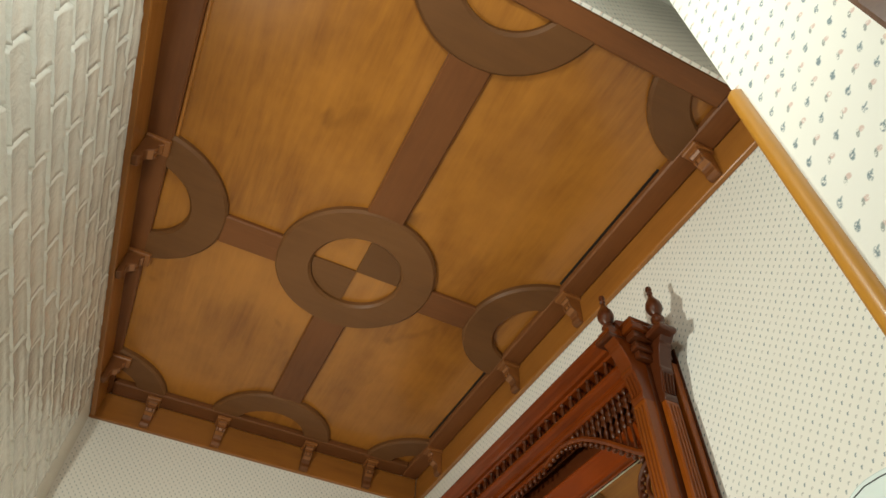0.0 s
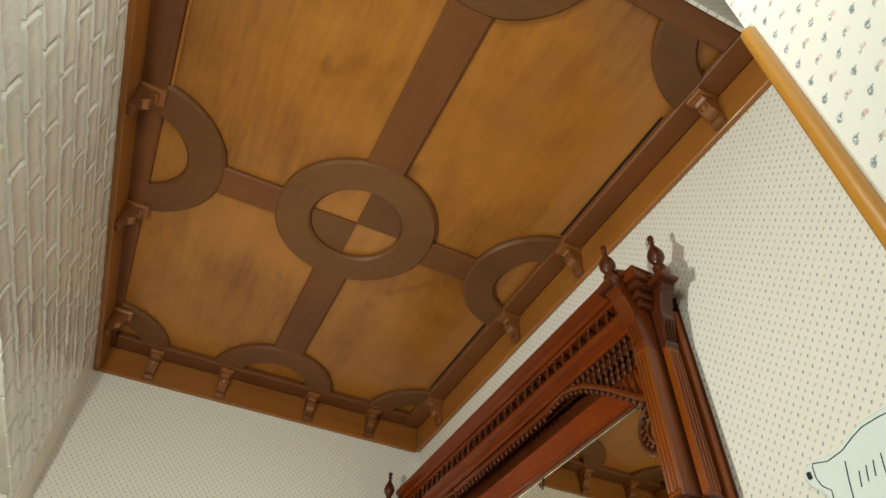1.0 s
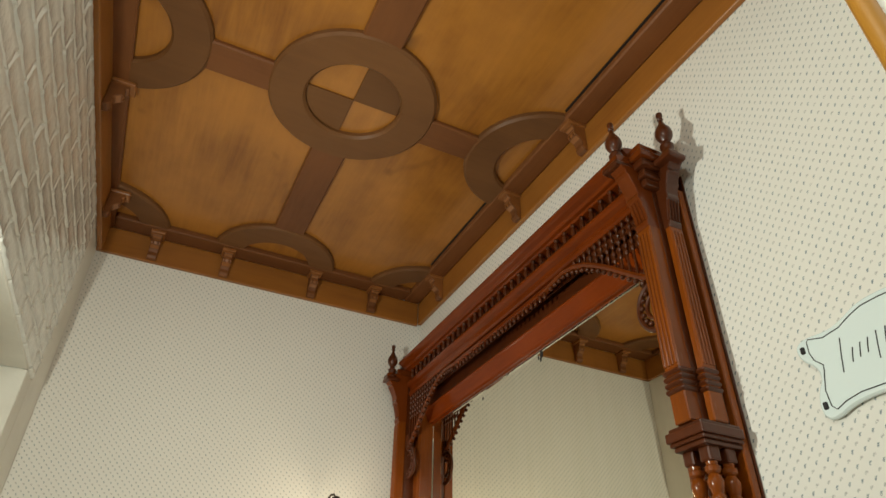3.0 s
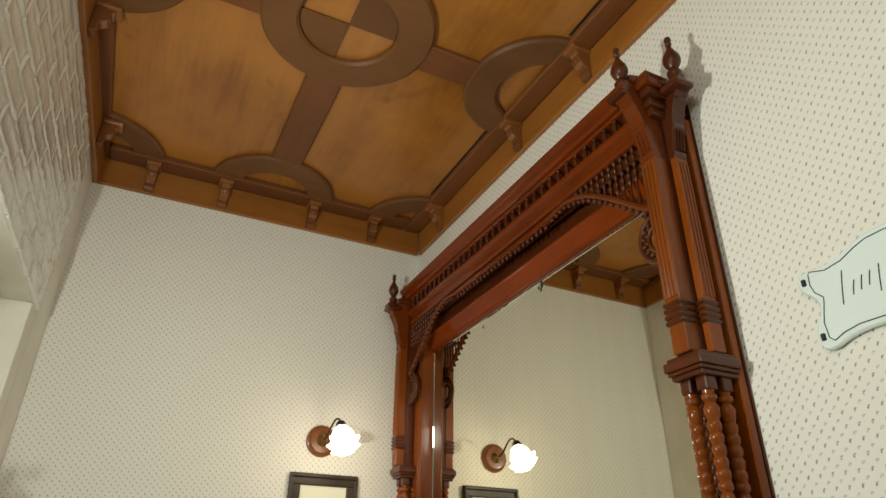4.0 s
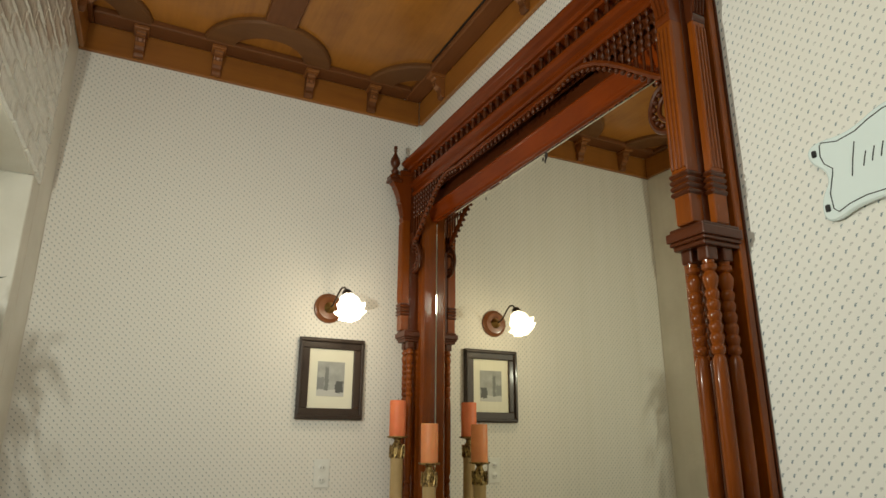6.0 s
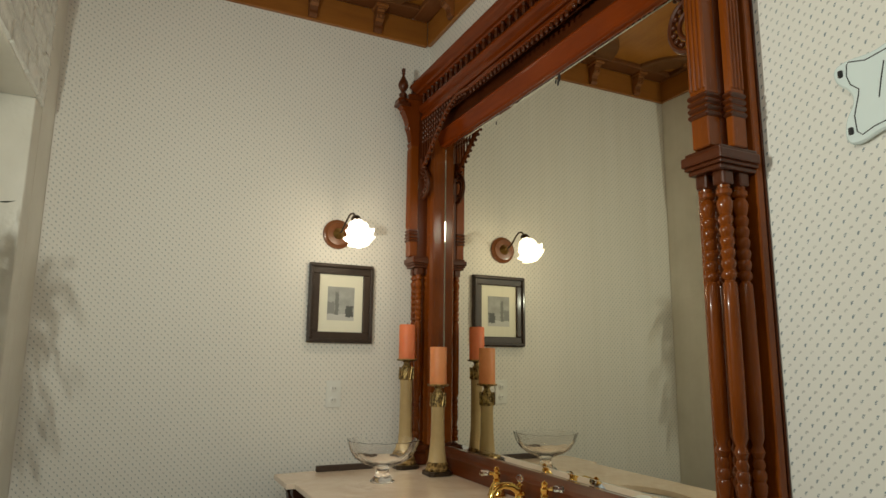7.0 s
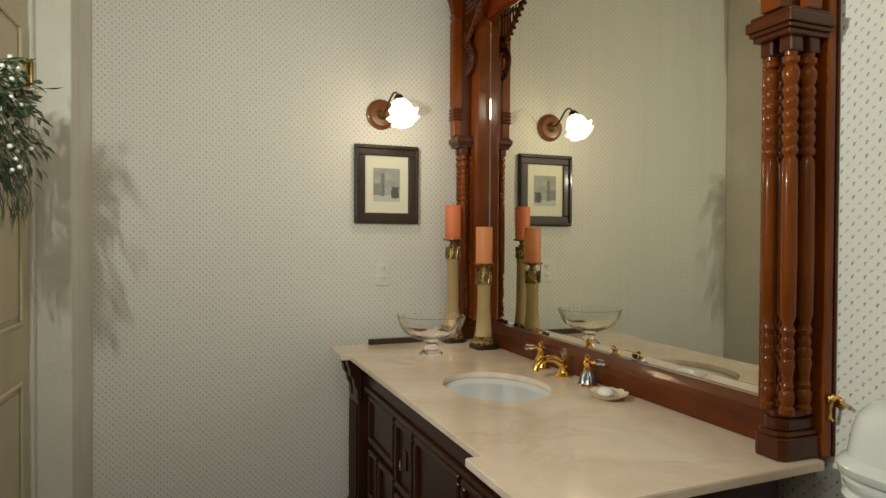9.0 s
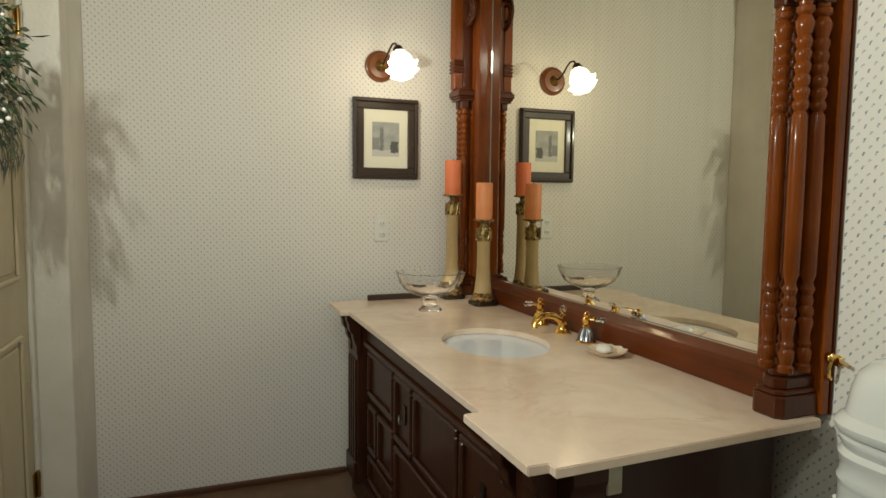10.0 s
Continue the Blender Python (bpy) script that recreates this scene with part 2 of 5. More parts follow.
BASIN = plain_paint("bluish_white_china", (0.76, 0.81, 0.88), (0.74, 0.79, 0.86), 0.10, 0.02, 3)
GOLD = material("polished_brass", (0.86, 0.57, 0.16), 0.14, 1.0)
OLD_BRASS = material("aged_brass", (0.42, 0.27, 0.09), 0.3, 1.0)
BRONZE = material("dark_bronze", (0.07, 0.05, 0.035), 0.35, 0.9)
PEWTER = material("ribbed_pewter", (0.32, 0.33, 0.35), 0.28, 1.0)
ANTIQUE = antique_gold()
def old_mirror():
    """Silvering with faint upright streaks."""
    m = material("mirror_silver", (0.82, 0.82, 0.75), 0.012, 1.0)
    n = Net(m)
    f = n.noise(n.world((1, 38, 1.2)), 1.0, 4, 0.6)
    n.base(n.mix(n.ramp(f, 0.3, 0.7), (0.81, 0.79, 0.68), (0.76, 0.74, 0.62)))
    return m


MIRROR = old_mirror()
BEVEL = material("mirror_bevel", (0.90, 0.92, 0.90), 0.03, 1.0)
GLASS = glass("clear_glass")
CRYSTAL = glass("crystal", (1, 1, 1), 0.02, 1.55)
GLOW = frosted_glow()
CANDLE_RED = wax("coral_wax", (0.78, 0.215, 0.085), (0.70, 0.175, 0.065))
CANDLE_PEACH = wax("peach_wax", (0.75, 0.285, 0.11), (0.67, 0.235, 0.085))
STONE = plain_paint("golden_cream_resin", (0.46, 0.33, 0.16), (0.37, 0.25, 0.11), 0.3, 0.12, 12)
MOUNT = plain_paint("cream_mount_board", (0.82, 0.80, 0.66), (0.79, 0.77, 0.63), 0.8, 0.02, 3)
ETCH = etching()
PLATE = plain_paint("aged_cream_plate", (0.50, 0.49, 0.34), (0.40, 0.38, 0.25), 0.4, 0.1, 30)
PLASTIC = material("white_plastic", (0.78, 0.78, 0.74), 0.3)
SIGN = material("white_sign_board", (0.75, 0.84, 0.83), 0.25)
INK = material("black_ink", (0.012, 0.012, 0.014), 0.4)
SOAP = plain_paint("white_soap", (0.85, 0.82, 0.74), (0.82, 0.78, 0.70), 0.35, 0.05, 20)
SHELL = plain_paint("shell_china", (0.80, 0.70, 0.55), (0.70, 0.56, 0.40), 0.18, 0.1, 25)
LEAF = leaf_green()
BERRY = material("white_berry", (0.75, 0.73, 0.66), 0.35)

# ---- making meshes ----
def part(name, bm, mat, parent=None, label="", m=None, smooth=False):
    """Link a bmesh as one mesh object under a thing or a part."""
    me = bpy.data.meshes.new(name)
    bm.normal_update()
    bm.to_mesh(me)
    bm.free()
    me.materials.append(mat)
    if smooth:
        for p in me.polygons:
            p.use_smooth = True
        me.set_sharp_from_angle(angle=radians(38))
    ob = new(name, me)
    if parent is not None:
        ob.parent = parent
    if m is not None:
        ob.matrix_basis = m
    if label:
        ob["label"] = label
    return ob


def thing(name, at, label, category, group="", kind="", turn=0):
    """An Empty at a thing's base."""
    ob = new(name)
    ob.empty_display_size = 0.05
    ob.matrix_basis = pose(*at, 0, 0, turn)
    return tagged(ob, label, category, group, kind)


def box(bm, x0, x1, y0, y1, z0, z1, bevel=0.0, seg=1):
    vs = bmesh.ops.create_cube(bm, size=1)["verts"]
    for v in vs:
        v.co = (x0 + (v.co.x + .5) * (x1 - x0), y0 + (v.co.y + .5) * (y1 - y0), z0 + (v.co.z + .5) * (z1 - z0))
    if bevel:
        es = list({e for v in vs for e in v.link_edges})
        bmesh.ops.bevel(bm, geom=es, offset=bevel, segments=seg, affect="EDGES", profile=0.6)
    return bm


def boxed(*a, **k):
    return box(bmesh.new(), *a, **k)


def lathe(profile, seg=20, bm=None, m=None, close=False):
    """Turn rows of (radius, height) round the z axis."""
    bm = bm or bmesh.new()
    rings = []
    for r, z in profile:
        ring = []
        for i in range(seg):
            a = 2 * math.pi * i / seg
            co = Vector((max(r, 1e-4) * math.cos(a), max(r, 1e-4) * math.sin(a), z))
            ring.append(bm.verts.new(m @ co if m else co))
        rings.append(ring)
    for a, b in zip(rings, rings[1:]):
        for i in range(seg):
            bm.faces.new((a[i], a[(i + 1) % seg], b[(i + 1) % seg], b[i]))
    bm.faces.new(rings[0][::-1])
    bm.faces.new(rings[-1])
    return bm


def prism(outline, lo, hi, axis="Z", bm=None, bevel=0.0):
    """Push a flat outline out along an axis: outline in (x, y) for Z, (x, z) for Y, (y, z) for X."""
    bm = bm or bmesh.new()

    def place(a, b, c):
        return {"Z": (a, b, c), "Y": (a, c, b), "X": (c, a, b)}[axis]

    lower = [bm.verts.new(place(a, b, lo)) for a, b in outline]
    upper = [bm.verts.new(place(a, b, hi)) for a, b in outline]
    n = len(outline)
    faces = [bm.faces.new(lower[::-1]), bm.faces.new(upper)]
    for i in range(n):
        faces.append(bm.faces.new((lower[i], lower[(i + 1) % n], upper[(i + 1) % n], upper[i])))
    bmesh.ops.recalc_face_normals(bm, faces=faces)
    if bevel:
        es = list({e for f in faces for e in f.edges})
        bmesh.ops.bevel(bm, geom=es, offset=bevel, segments=1, affect="EDGES")
    return bm


def tube(path, radius, seg=10, bm=None):
    """A round bar along a path; radius: a number or one for each point."""
    bm = bm or bmesh.new()
    pts = [Vector(p) for p in path]
    rings = []
    side = None
    for i, p in enumerate(pts):
        d = (pts[min(i + 1, len(pts) - 1)] - pts[max(i - 1, 0)]).normalized()
        if side is None:
            side = d.cross(Vector((0, 0, 1)) if abs(d.z) < 0.9 else Vector((1, 0, 0))).normalized()
        side = (side - d * side.dot(d)).normalized()
        up = d.cross(side)
        r = radius[i] if isinstance(radius, (list, tuple)) else radius
        rings.append([bm.verts.new(p + r * (side * math.cos(2 * math.pi * k / seg) + up * math.sin(2 * math.pi * k / seg))) for k in range(seg)])
    for a, b in zip(rings, rings[1:]):
        for k in range(seg):
            bm.faces.new((a[k], a[(k + 1) % seg], b[(k + 1) % seg], b[k]))
    bm.faces.new(rings[0][::-1])
    bm.faces.new(rings[-1])
    return bm


def band(cx, cy, r0, r1, a0, a1, z0, z1, seg=40, bevel=0.006):
    """A flat ring, or a piece of one, from angle a0 to a1 in degrees, with eased lower edges."""
    bm = bmesh.new()
    n = max(4, int(seg * abs(a1 - a0) / 360))
    full = abs(a1 - a0) >= 359.9
    prof = [(r0, z1), (r0, z0 + bevel), (r0 + bevel, z0), (r1 - bevel, z0), (r1, z0 + bevel), (r1, z1)]
    rows = []
    for i in range(n if full else n + 1):
        a = radians(a0 + (a1 - a0) * i / n)
        rows.append([bm.verts.new((cx + r * math.cos(a), cy + r * math.sin(a), z)) for r, z in prof])
    for i in range(n if full else n):
        a, b = rows[i], rows[(i + 1) % len(rows)]
        for k in range(len(prof) - 1):
            bm.faces.new((a[k], a[k + 1], b[k + 1], b[k]))
    if not full:
        bm.faces.new(rows[0])
        bm.faces.new(rows[-1][::-1])
    bmesh.ops.recalc_face_normals(bm, faces=bm.faces[:])
    return bm


# ---- the room ----
RIGHT, BACK, FRONT = 1.304, 3.0, 0.38
PANEL, BEAM, CORNICE, TOP = 3.186, 3.156, 3.020, 3.75
WALL_L = pose(-0.40, 3.0, 0, 0, 0, -2.4)


def structure(name, bm, mat, label="", parent=None, smooth=False):
    return tagged(part(name, bm, mat, parent, "", None, smooth), label, "", "", "structure")


structure("floor", boxed(-1.6, 1.45, -2.2, 3.15, -0.1, 0.0), TILE, "worn brown floor")
structure("wall_north", boxed(-0.75, RIGHT + 0.15, BACK, BACK + 0.15, 0, TOP), PAPER_X, "cream wallpapered wall with small staggered sprigs")
structure("wall_east", boxed(RIGHT, RIGHT + 0.15, -2.0, BACK, 0, TOP), PAPER_Y, "cream wallpapered wall with small staggered sprigs")
structure("wall_header", boxed(-0.9, RIGHT, 0.368, 0.379, 3.150, TOP), PAPER_HEADER, "wallpapered wall over the opening")
structure("wall_passage", boxed(0.655, RIGHT, -2.0, 0.188, 0, TOP), PAPER_PASSAGE, "cream wallpapered passage wall with small sprigs")
structure("wall_hall_south_low", boxed(-1.6, RIGHT, -2.2, -2.0, 0, 0.95), PLAIN)
structure("wall_hall_south_high", boxed(-1.6, RIGHT, -2.2, -2.0, 2.55, TOP), PLAIN)
structure("wall_hall_south_a", boxed(-1.6, -0.35, -2.2, -2.0, 0.95, 2.55), PLAIN)
structure("wall_hall_south_b", boxed(0.65, RIGHT, -2.2, -2.0, 0.95, 2.55), PLAIN)
structure("wall_hall_west", boxed(-1.6, -1.45, -2.0, 0.3, 0, TOP), PLAIN)
structure("wall_hall_close", boxed(-1.45, -0.9, 0.15, 0.3, 0, TOP), PLAIN)
structure("ceiling_hall", boxed(-1.6, RIGHT, -2.2, 0.375, TOP, TOP + 0.1), PLAIN)
structure("baseboard", boxed(-0.36, 0.66, BACK - 0.018, BACK, 0.0, 0.024, bevel=0.004), SKIRT, "dark wooden skirting")
bead = lathe([(0.014, 0), (0.014, 2.285), (0.009, 2.295)], 14, m=Matrix.Translation((0.657, 0.188, 0)))
structure("trim", bead, BEAD, "orange varnished round corner bead", smooth=True)

structure("door_casing", boxed(0.632, 0.655, -0.13, -0.012, 0, 2.65, bevel=0.006), SKIRT, "brown wooden casing on the passage wall")

# brick wall on the west, with the door's deep recess
wall_w = structure("wall_west", bmesh.new(), BRICK, "white painted brick wall with a door recess")
bm = bmesh.new()
RECESS_0, RECESS_1, LINTEL = -2.30, -0.365, 2.26
box(bm, -0.30, -0.012, -3.05, 0.0, LINTEL + 0.004, 3.30)
box(bm, -0.10, -0.013, -0.245, 0.0, LINTEL + 0.006, 3.10)
box(bm, -0.30, -0.022, RECESS_1 + 0.004, 0.0, 0, LINTEL + 0.01)
box(bm, -0.30, -0.012, -3.05, RECESS_0 - 0.004, 0, LINTEL)
bm.to_mesh(wall_w.data)
bm.free()
wall_w.data.materials.clear()
wall_w.data.materials.append(BRICK)
wall_w.matrix_basis = WALL_L
lining = new("recess_lining", bpy.data.meshes.new("recess_lining"))
bm = bmesh.new()
box(bm, -0.30, -0.004, RECESS_1, RECESS_1 + 0.012, 0, LINTEL, 0.003)
box(bm, -0.021, -0.004, RECESS_1 + 0.0125, -0.2455, 0, LINTEL + 0.001)
box(bm, -0.011, -0.003, -0.245, -0.001, 0.0, 3.10, 0.002)
box(bm, -0.30, -0.004, RECESS_0, RECESS_1, LINTEL, LINTEL + 0.012, 0.003)
box(bm, -0.30, -0.004, RECESS_0 - 0.012, RECESS_0, 0, LINTEL, 0.003)
bm.to_mesh(lining.data)
bm.free()
lining.data.materials.append(JAMB)
lining.parent = wall_w
lining["label"] = "white painted plaster reveal of the recess"

# ---- ceiling of pine panels with brown beams and rings ----
ceiling = structure("ceiling", boxed(-0.75, RIGHT, 0.400, BACK, PANEL, PANEL + 0.06), PLY, "honey pine ceiling panels between brown beams")
NX, NY = (-0.425, 0.42, 1.255), (0.38, 1.68, 2.93)
R_OUT, R_IN = 0.315, 0.176
for name, b, mat in (
        ("perimeter_beam", (-0.56, -0.362, FRONT, BACK - 0.021), DARK_Y), ("perimeter_beam", (1.190, 1.2835, FRONT, BACK - 0.021), DARK_Y),
        ("perimeter_beam", (-0.362, 1.190, 2.872, BACK - 0.021), DARK_X), ("perimeter_beam", (-0.362, 1.190, FRONT, 0.46), DARK_X)):
    part(name, boxed(b[0], b[1], b[2], b[3], BEAM, PANEL + 0.004, bevel=0.006), mat, ceiling, "dark brown flat beam")
for x0, x1, y0, y1, mat in (
        (0.345, 0.493, NY[0] + R_OUT - 0.012, NY[1] - R_OUT + 0.02, DARK_Y), (0.345, 0.493, NY[1] + R_OUT - 0.02, NY[2] - R_OUT + 0.012, DARK_Y),
        (NX[0] + R_OUT - 0.012, NX[1] - R_OUT + 0.02, 1.632, 1.772, DARK_X), (NX[1] + R_OUT - 0.02, NX[2] - R_OUT + 0.012, 1.632, 1.772, DARK_X)):
    part("rib", boxed(x0, x1, y0, y1, BEAM + 0.009, PANEL + 0.004, bevel=0.006), mat, ceiling, "dark brown flat rib")
part("ring", band(NX[1], NY[1], R_IN + 0.006, R_OUT + 0.008, 0, 360, BEAM + 0.002, PANEL + 0.004, 72, 0.010), DARK_RING, ceiling, "brown wooden ring", smooth=True)
SPANS = {(0, 0): (0, 90), (1, 0): (0, 180), (2, 0): (90, 180), (0, 1): (-90, 90), (2, 1): (90, 270), (0, 2): (-90, 0), (1, 2): (180, 360), (2, 2): (180, 270)}
for (i, j), (a0, a1) in SPANS.items():
    part("half_ring" if a1 - a0 > 100 else "quarter_ring", band(NX[i], NY[j], R_IN, R_OUT, a0, a1, BEAM + 0.003, PANEL + 0.004, 72, 0.010), DARK_RING, ceiling, "brown wooden part ring", smooth=True)
for q in (0, 2):
    wedge = [(NX[1], NY[1])] + [(NX[1] + 0.18 * math.cos(radians(270 + 90 * q + a)), NY[1] + 0.18 * math.sin(radians(270 + 90 * q + a))) for a in range(0, 91, 9)]
    part("quadrant", prism(wedge, PANEL - 0.008, PANEL + 0.003), DARK_RING, ceiling, "brown quarter of the centre roundel")
# thin bright bead along the west panel
part("panel_bead", boxed(-0.361, -0.349, 0.46, 1.40, PANEL - 0.012, PANEL + 0.002, bevel=0.003), PLY_EDGE_Y, ceiling)
# open joint along the east beam, its shade drawn as black strips
for y0, y1 in ((0.74, 1.36), (1.99, 2.60)):
    part("joint_strip", boxed(1.1815, 1.1895, y0, y1, PANEL - 0.005, PANEL + 0.002), INK, ceiling, "black strip for the shade in the open joint")
# fascia boards under the beams
part("fascia", boxed(-0.62, RIGHT - 0.022, BACK - 0.022, BACK, CORNICE, BEAM + 0.004, bevel=0.003), PLY_EDGE_X_SHADE, ceiling, "honey pine fascia board")
part("fascia", boxed(RIGHT - 0.022, RIGHT, FRONT, BACK - 0.022, CORNICE, BEAM + 0.004, bevel=0.003), PLY_EDGE_Y, ceiling, "honey pine fascia board")
fas = part("fascia", boxed(0.0, 0.022, -2.62, -0.022, CORNICE, BEAM + 0.03, bevel=0.003), PLY_EDGE_Y, ceiling, "honey pine fascia board")
fas.matrix_basis = WALL_L


def corbel_mesh():
    """A small scrolled bracket with a capping slab; its back lies on x = 0, it reaches to +x and hangs from z = 0."""
    bm = bmesh.new()
    out = [(0, -0.118), (0.020, -0.118), (0.030, -0.104), (0.026, -0.088), (0.034, -0.072), (0.056, -0.060), (0.064, -0.044), (0.058, -0.030), (0.072, -0.020), (0.072, -0.008), (0, -0.008)]
    prism(out, -0.024, 0.024, "Y", bm, 0.003)
    body = len(bm.faces)
    box(bm, 0, 0.092, -0.036, 0.036, -0.012, 0.004, 0.003)
    cap = len(bm.faces)
    bm.faces.ensure_lookup_table()
    for f in bm.faces[body:cap]:
        f.material_index = 1
    for y in (-0.012, 0.012):
        box(bm, 0.030, 0.0635, y - 0.004, y + 0.004, -0.060, -0.040, 0.0015)
    me = bpy.data.meshes.new("corbel")
    bm.to_mesh(me)
    bm.free()
    me.materials.append(DARK_X)
    me.materials.append(CAP_LIT)
    return me


CORBEL = corbel_mesh()
SPOTS = [(x, BACK - 0.022, -90) for x in (NX[0] + 0.265, NX[1] - 0.235, NX[1] + 0.225, NX[2] - 0.265)]
SPOTS += [(RIGHT - 0.022, y, 180) for y in (NY[0] + 0.235, NY[1] - 0.285, NY[1] + 0.200, NY[2] - 0.26)]
SPOTS += [(-0.400 + (y - 3.0) * 0.042 + 0.022, y, 0) for y in (NY[0] + 0.30, NY[1] - 0.26, NY[1] + 0.30, NY[2] - 0.25)]
for x, y, turn in SPOTS:
    c = new("corbel", CORBEL)
    c.parent = ceiling
    c.matrix_basis = pose(x, y, BEAM - 0.002, 0, 0, turn) @ Matrix.Diagonal((0.92, 0.92, 1.08, 1))

# ---- vanity ----
C = 0.86
vanity = thing("vanity_cabinet", (0.90, 1.92, 0), "dark carved mahogany vanity cabinet with drawers and doors", "cabinet")
V_IN = Matrix.Translation((-0.90, -1.92, 0))
VY0, VY1, VX0, VX1 = 1.075, 2.775, 0.672, 1.215


def vpart(name, bm, mat, label="", parent=None, smooth=False):
    return part(name, bm, mat, parent or vanity, label, None if parent else V_IN, smooth)


vpart("plug_plate", boxed(0.758, 0.796, VY0 - 0.007, VY0, 0.738, 0.818, bevel=0.003), PLATE, "pale plate on the cabinet end")
vpart("body", boxed(VX0, VX1, VY0, VY1, 0.10, C - 0.0215), CABINET, "plain mahogany carcase")
vpart("plinth", boxed(VX0 - 0.03, VX1, VY0 - 0.02, VY1 + 0.02, 0.0, 0.12, bevel=0.012, seg=2), CABINET_Y)
vpart("frieze", boxed(VX0 - 0.022, VX0, 1.30, 2.56, 0.735, C - 0.0215, bevel=0.006), CABINET_Y, "plain rail under the marble")
vpart("moulding", boxed(VX0 - 0.034, VX0, 1.29, 2.57, 0.715, 0.737, bevel=0.008, seg=2), CABINET_Y)
# end piers with pilasters and scrolled brackets
for y0, y1 in ((1.03, 1.285), (2.57, 2.80)):
    vpart("pier", boxed(VX0 - 0.045, VX0 + 0.05, y0 + 0.045, y1 - 0.01, 0.10, C - 0.0235, bevel=0.004), CABINET)
    for k in range(4):
        yy = y0 + 0.075 + k * (y1 - y0 - 0.12) / 3
        vpart("flute", boxed(VX0 - 0.052, VX0 - 0.043, yy - 0.010, yy + 0.010, 0.20, 0.64, bevel=0.004), CABINET)
    s = [(VX0 - 0.045, 0.66), (VX0 - 0.052, 0.675), (VX0 - 0.050, 0.70), (VX0 - 0.064, 0.73), (VX0 - 0.066, 0.752), (VX0 - 0.080, 0.770), (VX0 - 0.084, 0.80), (VX0 - 0.092, 0.812), (VX0 - 0.092, C - 0.0225), (VX0 - 0.03, C - 0.0225), (VX0 - 0.03, 0.66)]
    for yy in (y0 + 0.06, y1 - 0.055):
        vpart("scroll_bracket", prism(s, yy - 0.024, yy + 0.024, "Y", None, 0.003), CABINET, "carved scroll bracket")
    vpart("pier_block", boxed(VX0 - 0.058, VX0 - 0.03, y0 + 0.05, y1 - 0.015, 0.10, 0.20, bevel=0.006), CABINET)
# bracket silhouette on each end of the cabinet
for y, sgn in ((VY0, -1), (VY1, 1)):
    s = [(y, 0.50), (y + sgn * 0.012, 0.53), (y + sgn * 0.012, 0.62), (y + sgn * 0.028, 0.66), (y + sgn * 0.030, 0.70), (y + sgn * 0.048, 0.735), (y + sgn * 0.050, 0.775), (y + sgn * 0.062, 0.80), (y + sgn * 0.062, C - 0.0225), (y, C - 0.0225)]
    vpart("end_bracket", prism(s, VX0 - 0.03, VX0 + 0.05, "X", None, 0.002), CABINET, "carved end bracket")
    vpart("end_pilaster", boxed(VX0 - 0.03, VX0 + 0.04, min(y, y + sgn * 0.014), max(y, y + sgn * 0.014), 0.02, 0.52, bevel=0.004), CABINET)


def framed_panel(name, y0, y1, z0, z1, depth=0.016, rail=0.022):
    """A drawer or door front: a raised frame round a sunk field."""
    d = vpart(name, boxed(VX0 - 0.008, VX0 + 0.001, y0 + rail, y1 - rail, z0 + rail, z1 - rail, bevel=0.003), CABINET, "sunk mahogany field in a raised frame")
    for a, b, c, e in ((y0, y1, z0, z0 + rail), (y0, y1, z1 - rail, z1), (y0, y0 + rail, z0 + rail, z1 - rail), (y1 - rail, y1, z0 + rail, z1 - rail)):
        part("rail", boxed(VX0 - depth - 0.006, VX0 + 0.001, a, b, c, e, bevel=0.005), CABINET_Y, d)
    return d


def drop_handle(parent, y, z):
    part("back_plate", boxed(VX0 - 0.013, VX0 - 0.007, y - 0.016, y + 0.016, z - 0.034, z + 0.034, bevel=0.004, seg=2), BRONZE, parent, "dark bronze back plate")
    ring = [(VX0 - 0.024 + 0.004 * math.sin(a), y + 0.017 * math.cos(a), z - 0.004 + 0.026 * math.sin(a)) for a in [math.pi * (1.0 + k / 12.0) for k in range(13)]]
    part("drop_handle", tube(ring, 0.0032, 8), PEWTER, parent, "worn metal drop handle", smooth=True)


for y0, y1, z0, z1, h in ((2.20, 2.55, 0.51, 0.70, 0), (1.99, 2.18, 0.46, 0.70, 1), (1.60, 1.97, 0.46, 0.70, 0), (1.31, 1.58, 0.46, 0.70, 1),
                          (2.42, 2.55, 0.28, 0.48, 0), (2.20, 2.40, 0.28, 0.48, 0), (1.31, 2.18, 0.14, 0.44, 0), (2.20, 2.55, 0.14, 0.26, 0)):
    d = framed_panel("drawer" if z1 > 0.6 else "door_panel", y0, y1, z0, z1)
    if h:
        drop_handle(d, (y0 + y1) / 2, (z0 + z1) / 2)

# marble top with an oval cut-out
OUT = [(0.548, 2.825), (0.548, 2.585), (0.582, 2.585), (0.582, 1.293), (0.540, 1.293), (0.540, 1.003), (0.583, 1.003), (0.583, 0.978), (1.262, 1.000), (1.262, 2.935)]
BX, BY, BRX, BRY = 0.910, 1.895, 0.166, 0.215
worktop = thing("marble_worktop", (0.9, 1.92, C - 0.02), "polished rose-cream marble top with stepped front corners and an oval cut-out", "worktop")


